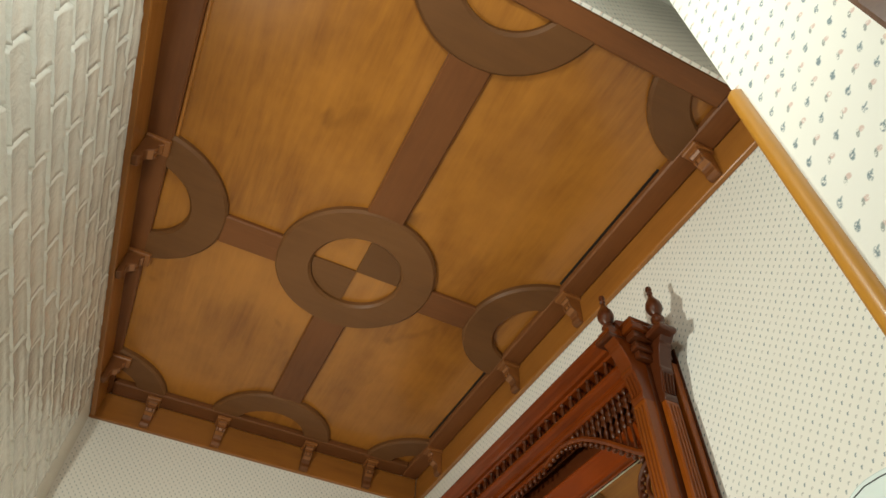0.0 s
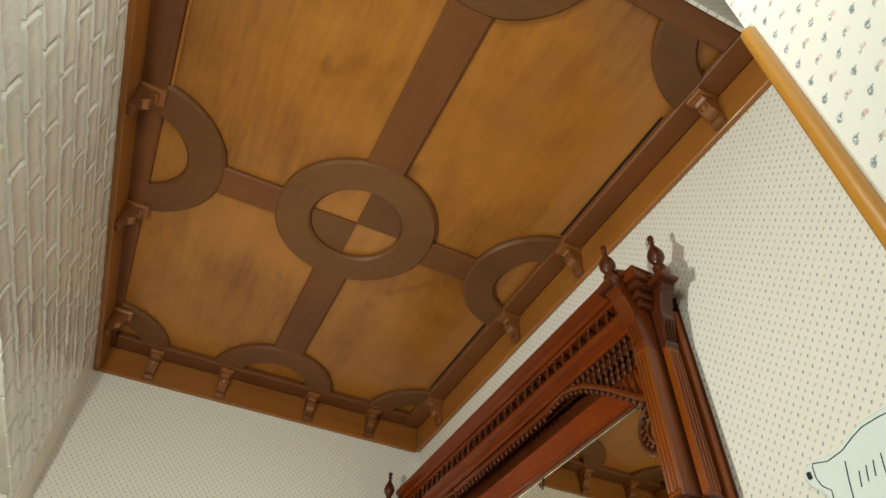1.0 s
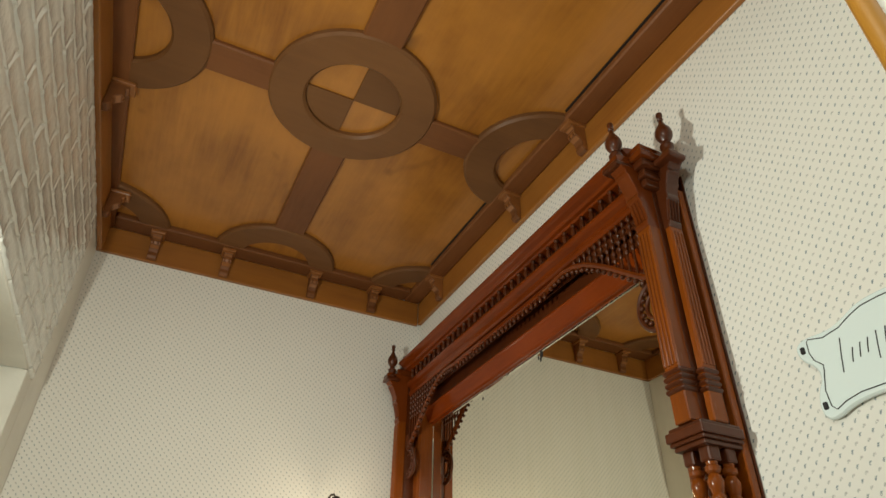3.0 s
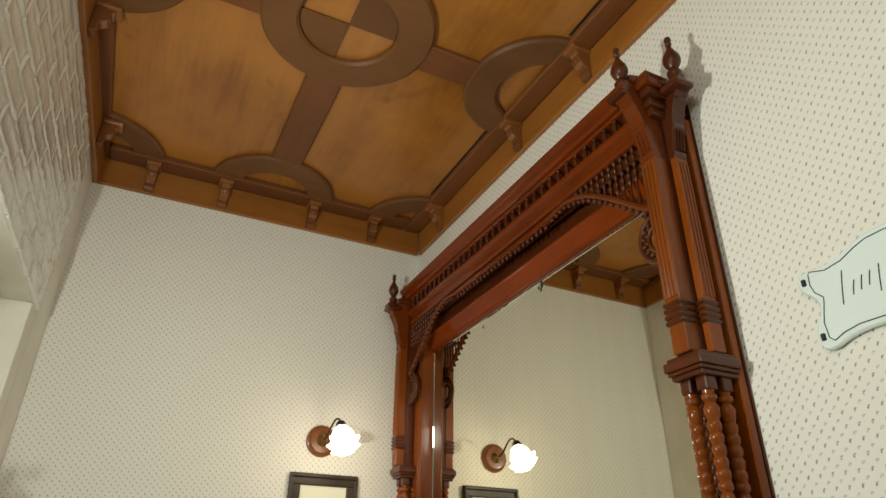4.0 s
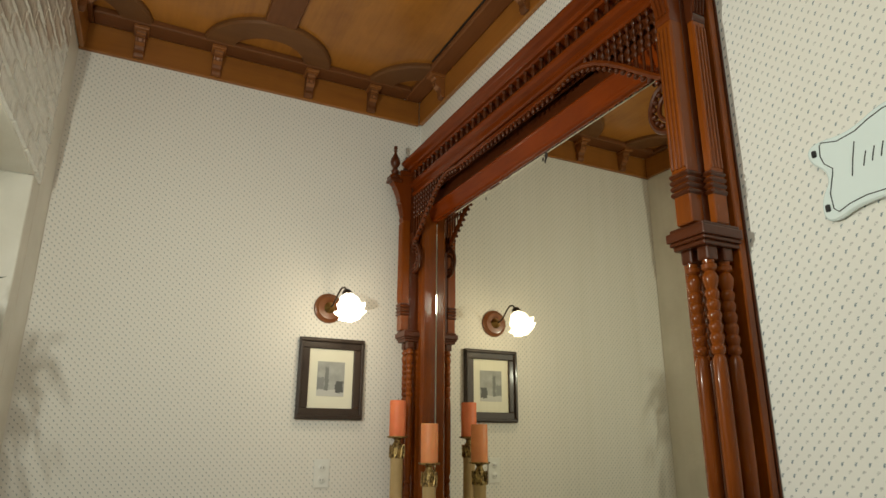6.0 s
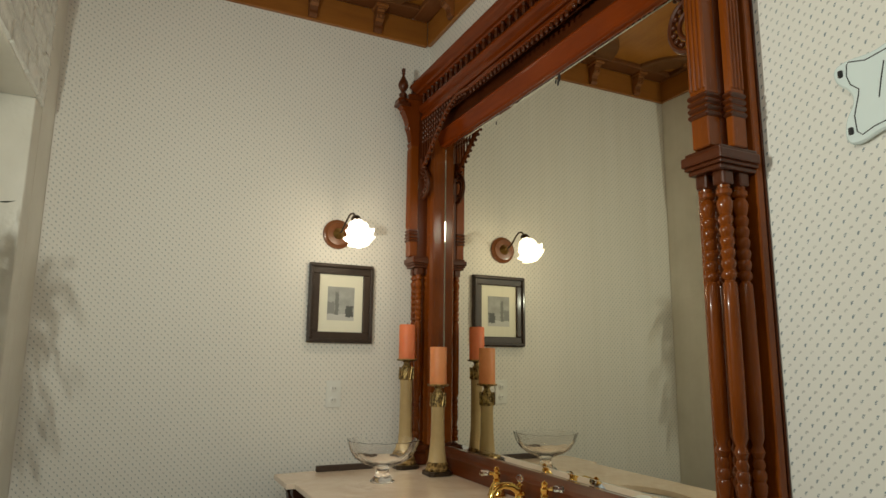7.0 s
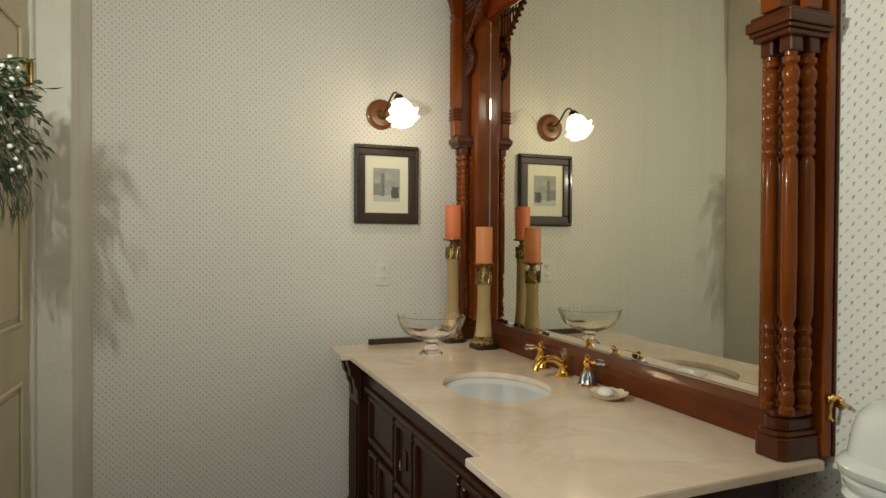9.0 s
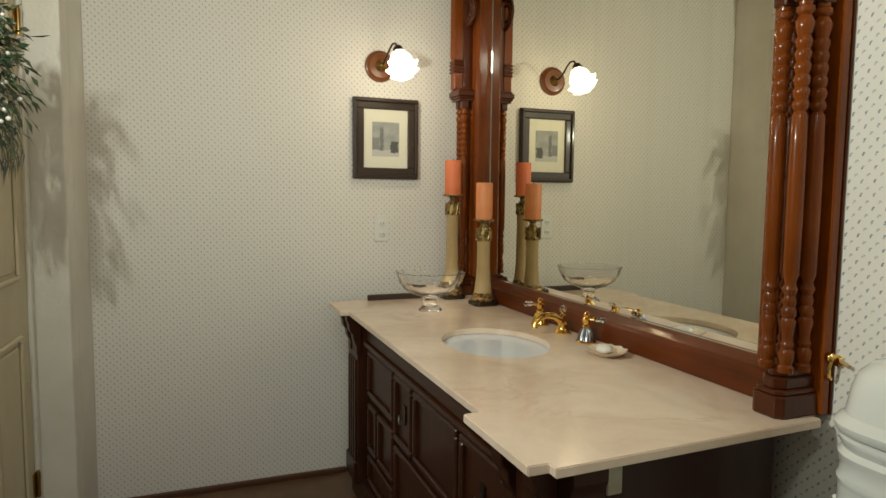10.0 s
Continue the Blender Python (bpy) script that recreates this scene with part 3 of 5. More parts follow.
def marble_slab():
    bm = bmesh.new()
    n = 48
    oval = [(BX + BRX * math.cos(2 * math.pi * i / n), BY + BRY * math.sin(2 * math.pi * i / n)) for i in range(n)]
    for z in (C, C - 0.02):
        o = [bm.verts.new((x, y, z)) for x, y in OUT]
        v = [bm.verts.new((x, y, z)) for x, y in oval]
        es = [bm.edges.new((o[i], o[(i + 1) % len(o)])) for i in range(len(o))] + [bm.edges.new((v[i], v[(i + 1) % n])) for i in range(n)]
        bmesh.ops.triangle_fill(bm, use_beauty=True, use_dissolve=False, edges=es)
        if z == C:
            o_top, v_top = o, v
    for a, b in ((o_top, o), (v_top, v)):
        for i in range(len(a)):
            bm.faces.new((a[i], a[(i + 1) % len(a)], b[(i + 1) % len(a)], b[i]))
    bmesh.ops.recalc_face_normals(bm, faces=bm.faces[:])
    rim = [e for e in bm.edges if len(e.link_faces) == 2 and e.calc_face_angle(0) > 1.0]
    bmesh.ops.bevel(bm, geom=rim, offset=0.0022, segments=2, affect="EDGES")
    return bm


part("slab", marble_slab(), MARBLE, worktop, "polished marble slab", Matrix.Translation((-0.9, -1.92, -C + 0.02)))
basin = tagged(part("wash_basin", lathe([(1.08, -0.0305), (1.0, -0.032), (0.985, -0.045), (0.955, -0.075), (0.84, -0.125), (0.58, -0.165), (0.2, -0.176), (0.12, -0.178), (0.1, -0.184), (0.6, -0.184), (0.92, -0.14), (1.06, -0.07), (1.08, -0.0315)], 48), BASIN, None, "", pose(BX, BY, C + 0.010) @ Matrix.Diagonal((BRX, BRY, 1, 1)), True),
               "white china oval basin under the marble", "basin")
part("waste", lathe([(0.13, -0.1775), (0.13, -0.172), (0.10, -0.170)], 20), GOLD, basin, "brass waste", None, True)

# ---- mirror in its carved frame ----
mf = thing("mirror_frame", (1.25, 1.92, C), "tall carved red-brown cherry mirror frame standing on the marble", "mirror")
M_IN = Matrix.Translation((-1.25, -1.92, -C))


def mpart(name, bm, mat, label="", parent=None, smooth=False):
    return part(name, bm, mat, parent or mf, label, None if parent else M_IN, smooth)


MX = 1.2925
BW = 0.022
MY0, MY1, MZ0, MZ1 = 1.158, 2.775, 0.955, 2.385
gl = mpart("mirror_glass", boxed(MX, MX + 0.004, MY0 - 0.01, MY1 + 0.01, MZ0 - 0.01, MZ1 + 0.01), MIRROR, "large bevelled mirror")
for pts in (((MY0, MZ0), (MY1, MZ0), (MY1 - BW, MZ0 + BW), (MY0 + BW, MZ0 + BW)), ((MY1, MZ1), (MY0, MZ1), (MY0 + BW, MZ1 - BW), (MY1 - BW, MZ1 - BW)),
            ((MY0, MZ0), (MY0 + BW, MZ0 + BW), (MY0 + BW, MZ1 - BW), (MY0, MZ1)), ((MY1, MZ1), (MY1 - BW, MZ1 - BW), (MY1 - BW, MZ0 + BW), (MY1, MZ0))):
    bm = bmesh.new()
    lo = [bm.verts.new((MX - (0.0004 if (abs(y - MY0) < .005 or abs(y - MY1) < .005 or abs(z - MZ0) < .005 or abs(z - MZ1) < .005) else 0.0030), y, z)) for y, z in pts]
    hi = [bm.verts.new((MX + 0.001, v.co.y, v.co.z)) for v in lo]
    f = [bm.faces.new(lo), bm.faces.new(hi[::-1])] + [bm.faces.new((lo[i], hi[i], hi[(i + 1) % 4], lo[(i + 1) % 4])) for i in range(4)]
    bmesh.ops.recalc_face_normals(bm, faces=f)
    part("bevel_strip", bm, BEVEL, gl, "ground bevel of the mirror")
for y, z, r in ((1.805, 2.352, 0.013), (1.826, 2.346, 0.007), (1.812, 2.334, 0.008), (2.258, 2.335, 0.007)):
    part("tarnish_spot", lathe([(r, 0), (r * 0.8, 0.0004)], 9, m=Matrix.Translation((MX, y, z)) @ Matrix.Rotation(radians(-90), 4, "Y") @ Matrix.Diagonal((1.3, 0.8, 1, 1))), INK, gl, "black spot where the silvering is lost")
mpart("backboard", boxed(1.2972, 1.3030, 1.008, 2.935, C + 0.002, 2.62, bevel=0.002), CHERRY_DARK, "dark back board")
for y0, y1 in ((1.012, 1.07), (2.87, 2.93)):
    mpart("back_strip", boxed(1.272, 1.2965, y0, y1, C + 0.002, 2.56, bevel=0.003), CHERRY_Z, "plain board behind the column")
# base rail, stiles and top rail round the glass
mpart("base_rail", prism([(1.238, C + 0.001), (1.238, 0.925), (1.250, 0.935), (1.262, 0.940), (1.290, 0.952), (1.2965, 0.952), (1.2965, C + 0.001)], 1.10, 2.86, "Y", None, 0.0015), CHERRY_WORN, "stained cherry rail below the glass")
for y0, y1 in ((1.105, MY0), (MY1, 2.84)):
    s = [(y0, 1.2965), (y0, 1.235), (y0 + 0.012, 1.228), (y1 - 0.012, 1.228), (y1, 1.240), (y1, 1.290), (y1, 1.2965)] if y0 < 2 else [(y0, 1.2965), (y0, 1.240), (y0 + 0.012, 1.228), (y1 - 0.012, 1.228), (y1, 1.235), (y1, 1.2965)]
    mpart("stile", prism([(x, y) for y, x in s], 0.952, 2.56, "Z", None, 0.0015), CHERRY_Z, "cherry stile beside the glass")
mpart("top_rail", prism([(1.290, MZ1), (1.284, MZ1 - 0.002), (1.274, MZ1 + 0.004), (1.272, MZ1 + 0.012), (1.252, 2.436), (1.246, 2.442), (1.248, 2.450), (1.262, 2.454), (1.2965, 2.454), (1.2965, MZ1)], 1.105, 2.84, "Y", None, 0.0015), CHERRY_BRIGHT, "sloping cherry rail over the glass")
# dark cherry stands in for the shade band between top rail and drops
mpart("rail_board", boxed(1.264, 1.2965, 1.105, 2.84, 2.4545, 2.62), CHERRY_DARK, "board behind the drops, dark for the shade over the rail")


def colonnette(h):
    """A turned column: blocks of rings at foot and head, and a plain tapered shaft."""
    r = 0.0155
    rows = [(r * 1.05, 0), (r * 1.1, 0.012), (r * 0.8, 0.018), (r, 0.03), (r * 1.05, 0.045), (r * 0.75, 0.052), (r * 0.95, 0.062), (r * 0.7, 0.070),
            (r * 0.75, 0.085), (r * 1.05, 0.112), (r * 0.8, 0.120), (r * 1.0, 0.128), (r * 1.0, 0.138), (r * 0.75, 0.145), (r * 0.95, 0.156), (r * 0.7, 0.168), (r * 1.05, 0.182), (r * 0.7, 0.196)]
    rows += [(r * 1.06, 0.214), (r * 1.12, 0.34), (r * 1.08, h - 0.30), (r * 1.02, h - 0.235), (r * 0.70, h - 0.225)]
    t = h - 0.225
    for k in range(6):
        s = 0.006 + 0.026 * k
        rows += [(r * 1.02, t + s), (r * 1.09, t + s + 0.007), (r * 1.00, t + s + 0.013), (r * 0.84, t + s + 0.017), (r * 0.93, t + s + 0.022)]
    for a, b in ((0.168, 1.1), (0.180, 1.22), (0.190, 1.0), (0.196, 0.75), (0.202, 1.15), (0.212, 1.15), (0.216, 0.85), (0.225, 0.9)):
        rows.append((r * b, t + a))
    return rows


def finial():
    return [(0.020, 0), (0.021, 0.010), (0.014, 0.016), (0.012, 0.026), (0.018, 0.034), (0.025, 0.048), (0.0265, 0.060), (0.023, 0.076), (0.014, 0.092), (0.008, 0.106), (0.0065, 0.116), (0.010, 0.121), (0.0075, 0.128), (0.0105, 0.136), (0.0095, 0.146), (0.003, 0.152)]


def column(yc, side):
    """A clustered column; side: -1 where its outer end looks to the south, 1 to the north."""
    o = side
    x0, x1 = 1.158, 1.272
    ya, yb = yc - 0.047, yc + 0.047

    def yb_box(name, xa, xb, a, b, z0, z1, mat=CHERRY_DARK, bevel=0.004, label=""):
        mpart(name, boxed(xa, xb, min(a, b), max(a, b), z0, z1, bevel=bevel, seg=2), mat, label)

    def chamfered(g, cut):
        xa, a, b = x0 + g, ya + 0.006 + g, yb - 0.006 - g
        return [(x1, a), (xa + cut, a), (xa, a + cut), (xa, b - cut), (xa + cut, b), (x1, b)]

    for g, cut, z0, z1 in ((0.000, 0.014, 0.001, 0.050), (0.004, 0.016, 0.050, 0.062), (0.010, 0.020, 0.062, 0.088), (0.016, 0.022, 0.088, 0.104)):
        mpart("column_base", prism(chamfered(g, cut), C + z0, C + z1, "Z", None, 0.003), CHERRY_DARK, "dark chamfered base block")
    h = 1.745 - (C + 0.10)
    for x, y in ((x0 + 0.033, yc + o * 0.024), (x0 + 0.033, yc - o * 0.026), (x0 + 0.082, yc + o * 0.026), (x0 + 0.082, yc - o * 0.026)):
        mpart("colonnette", lathe(colonnette(h), 18, m=Matrix.Translation((x, y, C + 0.10))), CHERRY_Z, "turned cherry colonnette", smooth=True)
        yb_box("impost", x - 0.017, x + 0.017, y - 0.017, y + 0.017, 1.743, 1.778, CHERRY_DARK, 0.006)
    yb_box("column_core", x0 + 0.060, x1, yc - o * 0.012, yc + o * 0.012, C + 0.06, 1.78, CHERRY_Z, 0.002)
    for k, (g, z0, z1) in enumerate(((0.0, 1.776, 1.788), (0.006, 1.788, 1.798), (0.011, 1.798, 1.822), (0.004, 1.822, 1.832))):
        yb_box("capital", x0 - g, x1 + 0.006, ya - g - 0.002, yb + g + 0.002, z0, z1, CHERRY_DARK, 0.004, "stepped capital")
    # fluted pilasters over the capital: one looks to the west, one to the outer end
    w0 = x0 - 0.022
    for nm, xa, xb, a, b in (("pilaster", w0 + 0.008, w0 + 0.050, yc - o * 0.018, yc + o * 0.033), ("pilaster", w0 + 0.062, w0 + 0.108, yc + o * 0.036, yc + o * 0.056)):
        p = mpart(nm, boxed(xa, xb, min(a, b), max(a, b), 1.832, 2.395, bevel=0.003), CHERRY_Z, "fluted cherry pilaster")
        for k in range(4):
            if b - a > 0.03 or a - b > 0.03:
                yy = a + (b - a) * (k + 0.5) / 4
                part("reed", boxed(xa - 0.004, xa + 0.002, yy - 0.0042, yy + 0.0042, 1.975, 2.380, bevel=0.002), CHERRY_Z, p)
            else:
                xx = xa + (xb - xa) * (k + 0.5) / 4
                e = b
                part("reed", boxed(xx - 0.0040, xx + 0.0040, e - 0.003, e + 0.003, 1.975, 2.380, bevel=0.002), CHERRY_Z, p)
        for k in range(4):
            z = 1.905 + 0.016 * k
            part("block_ring", boxed(xa - 0.007, xb + 0.003, min(a, b) - 0.006, max(a, b) + 0.006, z, z + 0.013, bevel=0.005), CHERRY_DARK, p)
    yb_box("column_heart", w0 + 0.046, x1, yc - o * 0.014, yc + o * 0.034, 1.832, 2.56, CHERRY_DARK, 0.002)
    # swept consoles over the pilasters, stepped cornice and finials
    sweep = ((0.000, 2.392), (0.004, 2.402), (0.004, 2.412), (0.000, 2.418), (0.006, 2.450), (0.014, 2.482), (0.020, 2.488), (0.020, 2.498), (0.018, 2.504), (0.028, 2.535), (0.042, 2.566),
             (0.048, 2.570), (0.048, 2.582), (0.058, 2.590), (0.072, 2.604), (0.076, 2.612), (0.076, 2.630), (0.066, 2.638))
    f0, e0 = w0 + 0.008, yc + o * 0.056
    front = [(f0 + 0.044, 2.392)] + [(f0 - d, z) for d, z in sweep] + [(f0 + 0.044, 2.638)]
    lo, hi = sorted((yc - o * 0.018, yc + o * 0.033))
    con = mpart("console", prism(front, lo, hi, "Y", None, 0.002), CHERRY_MID, "swept cherry console under the finial")
    for k in range(3):
        yy = lo + (hi - lo) * (k + 1) / 4
        part("reed", tube([(f0 - d - 0.001, yy, z) for d, z in sweep[3:6]], 0.0035, 6), CHERRY_MID, con, "", None, True)
    end = [(e0 - o * 0.034, 2.392)] + [(e0 + o * d * 0.85, z) for d, z in sweep] + [(e0 - o * 0.034, 2.638)]
    con = mpart("console", prism(end, w0 + 0.062, w0 + 0.108, "X", None, 0.002), CHERRY_DARK, "swept cherry console under the finial")
    for k in range(4):
        xx = w0 + 0.068 + 0.0113 * k
        part("reed", tube([(xx, e0 + o * (d * 0.85 + 0.001), z) for d, z in sweep[3:6]], 0.0035, 6), CHERRY_DARK, con, "", None, True)
    for g, z0, z1 in ((0.000, 2.530, 2.556), (0.010, 2.556, 2.574), (0.004, 2.574, 2.590), (0.018, 2.590, 2.616), (0.030, 2.616, 2.640), (0.022, 2.640, 2.668)):
        yb_box("cornice_block", w0 + 0.012 - g, x1, yc - o * 0.016, yc + o * (0.052 + g), z0, z1, CHERRY_DARK if g < 0.02 else CHERRY_MID, 0.005, "stepped cornice block")
    for x, y in ((1.100, yc + o * 0.000), (1.208, yc + o * 0.104)):
        yb_box("finial_slab", x - 0.037, x + 0.030, y - 0.034, y + 0.034, 2.594, 2.613, CHERRY_DARK, 0.007)
        mpart("finial_foot", lathe([(0.027, 2.612), (0.028, 2.622), (0.020, 2.630), (0.017, 2.644), (0.020, 2.652)], 20, m=Matrix.Translation((x, y, 0))), CHERRY_DARK, smooth=True)
        mpart("finial", lathe(finial(), 20, m=Matrix.Translation((x, y, 2.652))), CHERRY_DARK, "turned urn finial", smooth=True)


YN, YF = 1.062, 2.860
column(YN, -1)
column(YF, 1)

# entablature between the columns
E0, E1 = 1.082, 2.840


def epart(name, bm, mat, label="", smooth=False, parent=None):
    return part(name, bm, mat, parent or mf, label, None if parent else M_IN, smooth)


def shared(name, bm, mat):
    """A mesh that many like pieces share."""
    me = bpy.data.meshes.new(name)
    bm.to_mesh(me)
    bm.free()
    me.materials.append(mat)
    for p in me.polygons:
        p.use_smooth = True
    return me


epart("crown_moulding", prism([(1.232, 2.667), (1.192, 2.667), (1.186, 2.673), (1.172, 2.675), (1.166, 2.684), (1.148, 2.692), (1.138, 2.700), (1.134, 2.708), (1.138, 2.716), (1.150, 2.720), (1.232, 2.742)], E0 - 0.02, E1 + 0.02, "Y", None, 0.0012), CHERRY_Y, "moulded cherry crown rail")
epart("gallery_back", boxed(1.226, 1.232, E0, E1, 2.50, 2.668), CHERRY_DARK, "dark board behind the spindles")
SPIN = shared("gallery_spindle", lathe([(0.0085, 0), (0.0085, 0.006), (0.0045, 0.010), (0.0080, 0.020), (0.0092, 0.030), (0.0080, 0.040), (0.0045, 0.050), (0.0085, 0.054), (0.0085, 0.060)], 10), CHERRY_DARK)
NSP = 34
for i in range(NSP):
    sp = new("gallery_spindle", SPIN)
    sp.parent = mf
    sp.matrix_basis = M_IN @ pose(1.196, E0 + (i + 0.5) * (E1 - E0) / NSP, 2.607)
epart("frieze", prism([(1.226, 2.530), (1.196, 2.530), (1.189, 2.537), (1.189, 2.550), (1.197, 2.556), (1.197, 2.570), (1.182, 2.578), (1.176, 2.590), (1.177, 2.602), (1.184, 2.607), (1.226, 2.607)], E0, E1, "Y", None, 0.0012), CHERRY_Y, "moulded cherry frieze")
# straight rail with turned drops, and at each end an arching one with a scroll
LOW = 2.500
epart("beaded_rail", boxed(1.186, 1.212, E0 + 0.52, E1 - 0.52, LOW - 0.008, LOW + 0.012, bevel=0.004), CHERRY_Y, "plain rail over the drops")
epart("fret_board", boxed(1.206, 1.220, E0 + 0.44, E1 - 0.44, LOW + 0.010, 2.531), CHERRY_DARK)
DROP = shared("bead", lathe([(0.003, -0.024), (0.0065, -0.020), (0.0078, -0.012), (0.0055, -0.004), (0.0075, 0.0)], 8), CHERRY_DARK)
ball = bmesh.new()
bmesh.ops.create_icosphere(ball, subdivisions=2, radius=0.0085)
BEADM = shared("bead", ball, CHERRY_DARK)


def bead_at(mesh, x, y, z):
    b = new("bead", mesh)
    b.parent = mf
    b.matrix_basis = M_IN @ Matrix.Translation((x, y, z))


nb = 24
for i in range(nb):
    bead_at(DROP, 1.194, E0 + 0.52 + (i + 0.5) * (E1 - E0 - 1.04) / nb, LOW - 0.007)


def arch(u):
    """Height of the arching rail at u metres from the column."""
    pts = ((0.0, 2.268), (0.052, 2.290), (0.12, 2.345), (0.176, 2.392), (0.240, 2.440), (0.30, 2.478), (0.36, 2.502), (0.414, 2.513), (0.47, 2.508), (0.53, LOW))
    for (a, za), (b, zb) in zip(pts, pts[1:]):
        if u <= b:
            return za + (zb - za) * (u - a) / (b - a)
    return LOW


for base, o in ((E0, 1), (E1, -1)):
    path = [(1.196, base + o * 0.53 * k / 32, arch(0.53 * k / 32)) for k in range(33)]
    epart("curved_rail", tube(path, 0.0115, 8), CHERRY_MID, "arching cherry rail", smooth=True)
    for k in range(18):
        u = 0.055 + 0.46 * k / 18
        bead_at(BEADM, 1.190, base + o * u, arch(u) - 0.020)
    for k in range(13):
        u = 0.020 + 0.028 * k
        z0 = arch(u) + 0.008
        h = 2.531 - z0
        if h > 0.020:
            bar = [(0.0042, 0.0)]
            if h > 0.13:
                bar += [(0.0042, h - 0.13)]
            step = 0.026
            n = max(1, int(min(h, 0.13) / step))
            for q in range(n):
                zz = h - n * step + step * q
                bar += [(0.0038, zz + 0.002), (0.0078, zz + 0.009), (0.0080, zz + 0.014), (0.0038, zz + 0.023)]
            bar += [(0.0042, h)]
            epart("fret_spindle", lathe(bar, 9, m=Matrix.Translation((1.198, base + o * u, z0))), CHERRY_DARK, "turned fret spindle", smooth=True)
    # block and beaded scroll where the rail meets the column
    epart("rail_block", boxed(1.182, 1.214, min(base, base + o * 0.040), max(base, base + o * 0.040), 2.262, 2.325, bevel=0.005), CHERRY_DARK)
    cy, cz, r = base + o * 0.030, 2.190, 0.064
    for rr, th in ((r, 0.0090), (r - 0.030, 0.0065)):
        ring = [(1.196, cy + o * rr * math.cos(radians(a)), cz + rr * 1.1 * math.sin(radians(a))) for a in range(-100, 116, 10)]
        epart("scroll", tube(ring, th, 8), CHERRY_DARK, "beaded scroll", smooth=True)
    for a in range(-85, 106, 24):
        bead_at(BEADM, 1.192, cy + o * (r - 0.015) * math.cos(radians(a)), cz + (r - 0.015) * 1.1 * math.sin(radians(a)))

# ---- door, wreath ----
door = thing("door_1", (0, 0, 0), "cream panelled door with brass fittings, shut in its recess", "door", kind="structure")
door.matrix_basis = WALL_L
DX, DY0, DY1 = -0.125, -1.33, -0.375
part("leaf", boxed(DX - 0.04, DX, DY0, DY1 - 0.035, 0.01, 2.22, bevel=0.004), DOOR, door, "cream painted leaf")
part("door_frame", boxed(DX - 0.04, DX + 0.012, DY1 - 0.033, DY1 + 0.006, 0.0, 2.245, bevel=0.004), JAMB, door)
part("door_frame", boxed(DX - 0.04, DX + 0.012, DY0, DY1 - 0.033, 2.222, 2.246, bevel=0.004), JAMB, door)
part("door_frame", boxed(DX - 0.04, DX + 0.012, DY0 - 0.05, DY0 - 0.002, 0.0, 2.246, bevel=0.004), JAMB, door)
for z0, z1 in ((0.22, 0.86), (1.04, 2.04)):
    for y0, y1 in ((DY1 - 0.42, DY1 - 0.14), (DY0 + 0.12, DY0 + 0.40)):
        p = part("door_panel", boxed(DX - 0.004, DX + 0.006, y0 + 0.03, y1 - 0.03, z0 + 0.03, z1 - 0.03, bevel=0.008), DOOR, door)
        for a, b, c, e in ((y0, y1, z0, z0 + 0.018), (y0, y1, z1 - 0.018, z1), (y0, y0 + 0.018, z0 + 0.018, z1 - 0.018), (y1 - 0.018, y1, z0 + 0.018, z1 - 0.018)):
            part("moulding", boxed(DX - 0.002, DX + 0.011, a, b, c, e, bevel=0.005), DOOR, p)
for z in (1.90, 0.30):
    h = part("hinge", lathe([(0.007, z - 0.045), (0.008, z - 0.04), (0.007, z), (0.008, z + 0.04), (0.004, z + 0.052)], 12, m=Matrix.Translation((DX + 0.009, DY1 - 0.034, 0))), OLD_BRASS, door, "brass butt hinge", smooth=True)
    part("hinge_plate", boxed(DX - 0.001, DX + 0.003, DY1 - 0.066, DY1 - 0.036, z - 0.045, z + 0.045), OLD_BRASS, h)
part("bracket_bar", tube([(DX + 0.012, DY1 - 0.040, 1.84), (DX + 0.016, DY1 - 0.20, 1.78), (DX + 0.014, DY1 - 0.36, 1.72)], 0.005, 8), OLD_BRASS, door, "slanting brass stay", smooth=True)

wreath = thing("wreath", (0, 0, 0), "green eucalyptus wreath with small white berries, hanging on the cream door", "wreath")
wreath.matrix_basis = WALL_L
rnd = random.Random(7)
WY, WZ = -1.045, 1.640


def leaf(bm, at, along, up, length, width):
    side = along.cross(up).normalized()
    mid = at + along * length * 0.5 + up * length * 0.10
    vs = [at, mid + side * width * 0.5, at + along * length, mid - side * width * 0.5, mid - up * 0.0]
    v = [bm.verts.new(p) for p in vs]
    bm.faces.new((v[0], v[1], v[4]))
    bm.faces.new((v[1], v[2], v[4]))
    bm.faces.new((v[2], v[3], v[4]))
    bm.faces.new((v[3], v[0], v[4]))


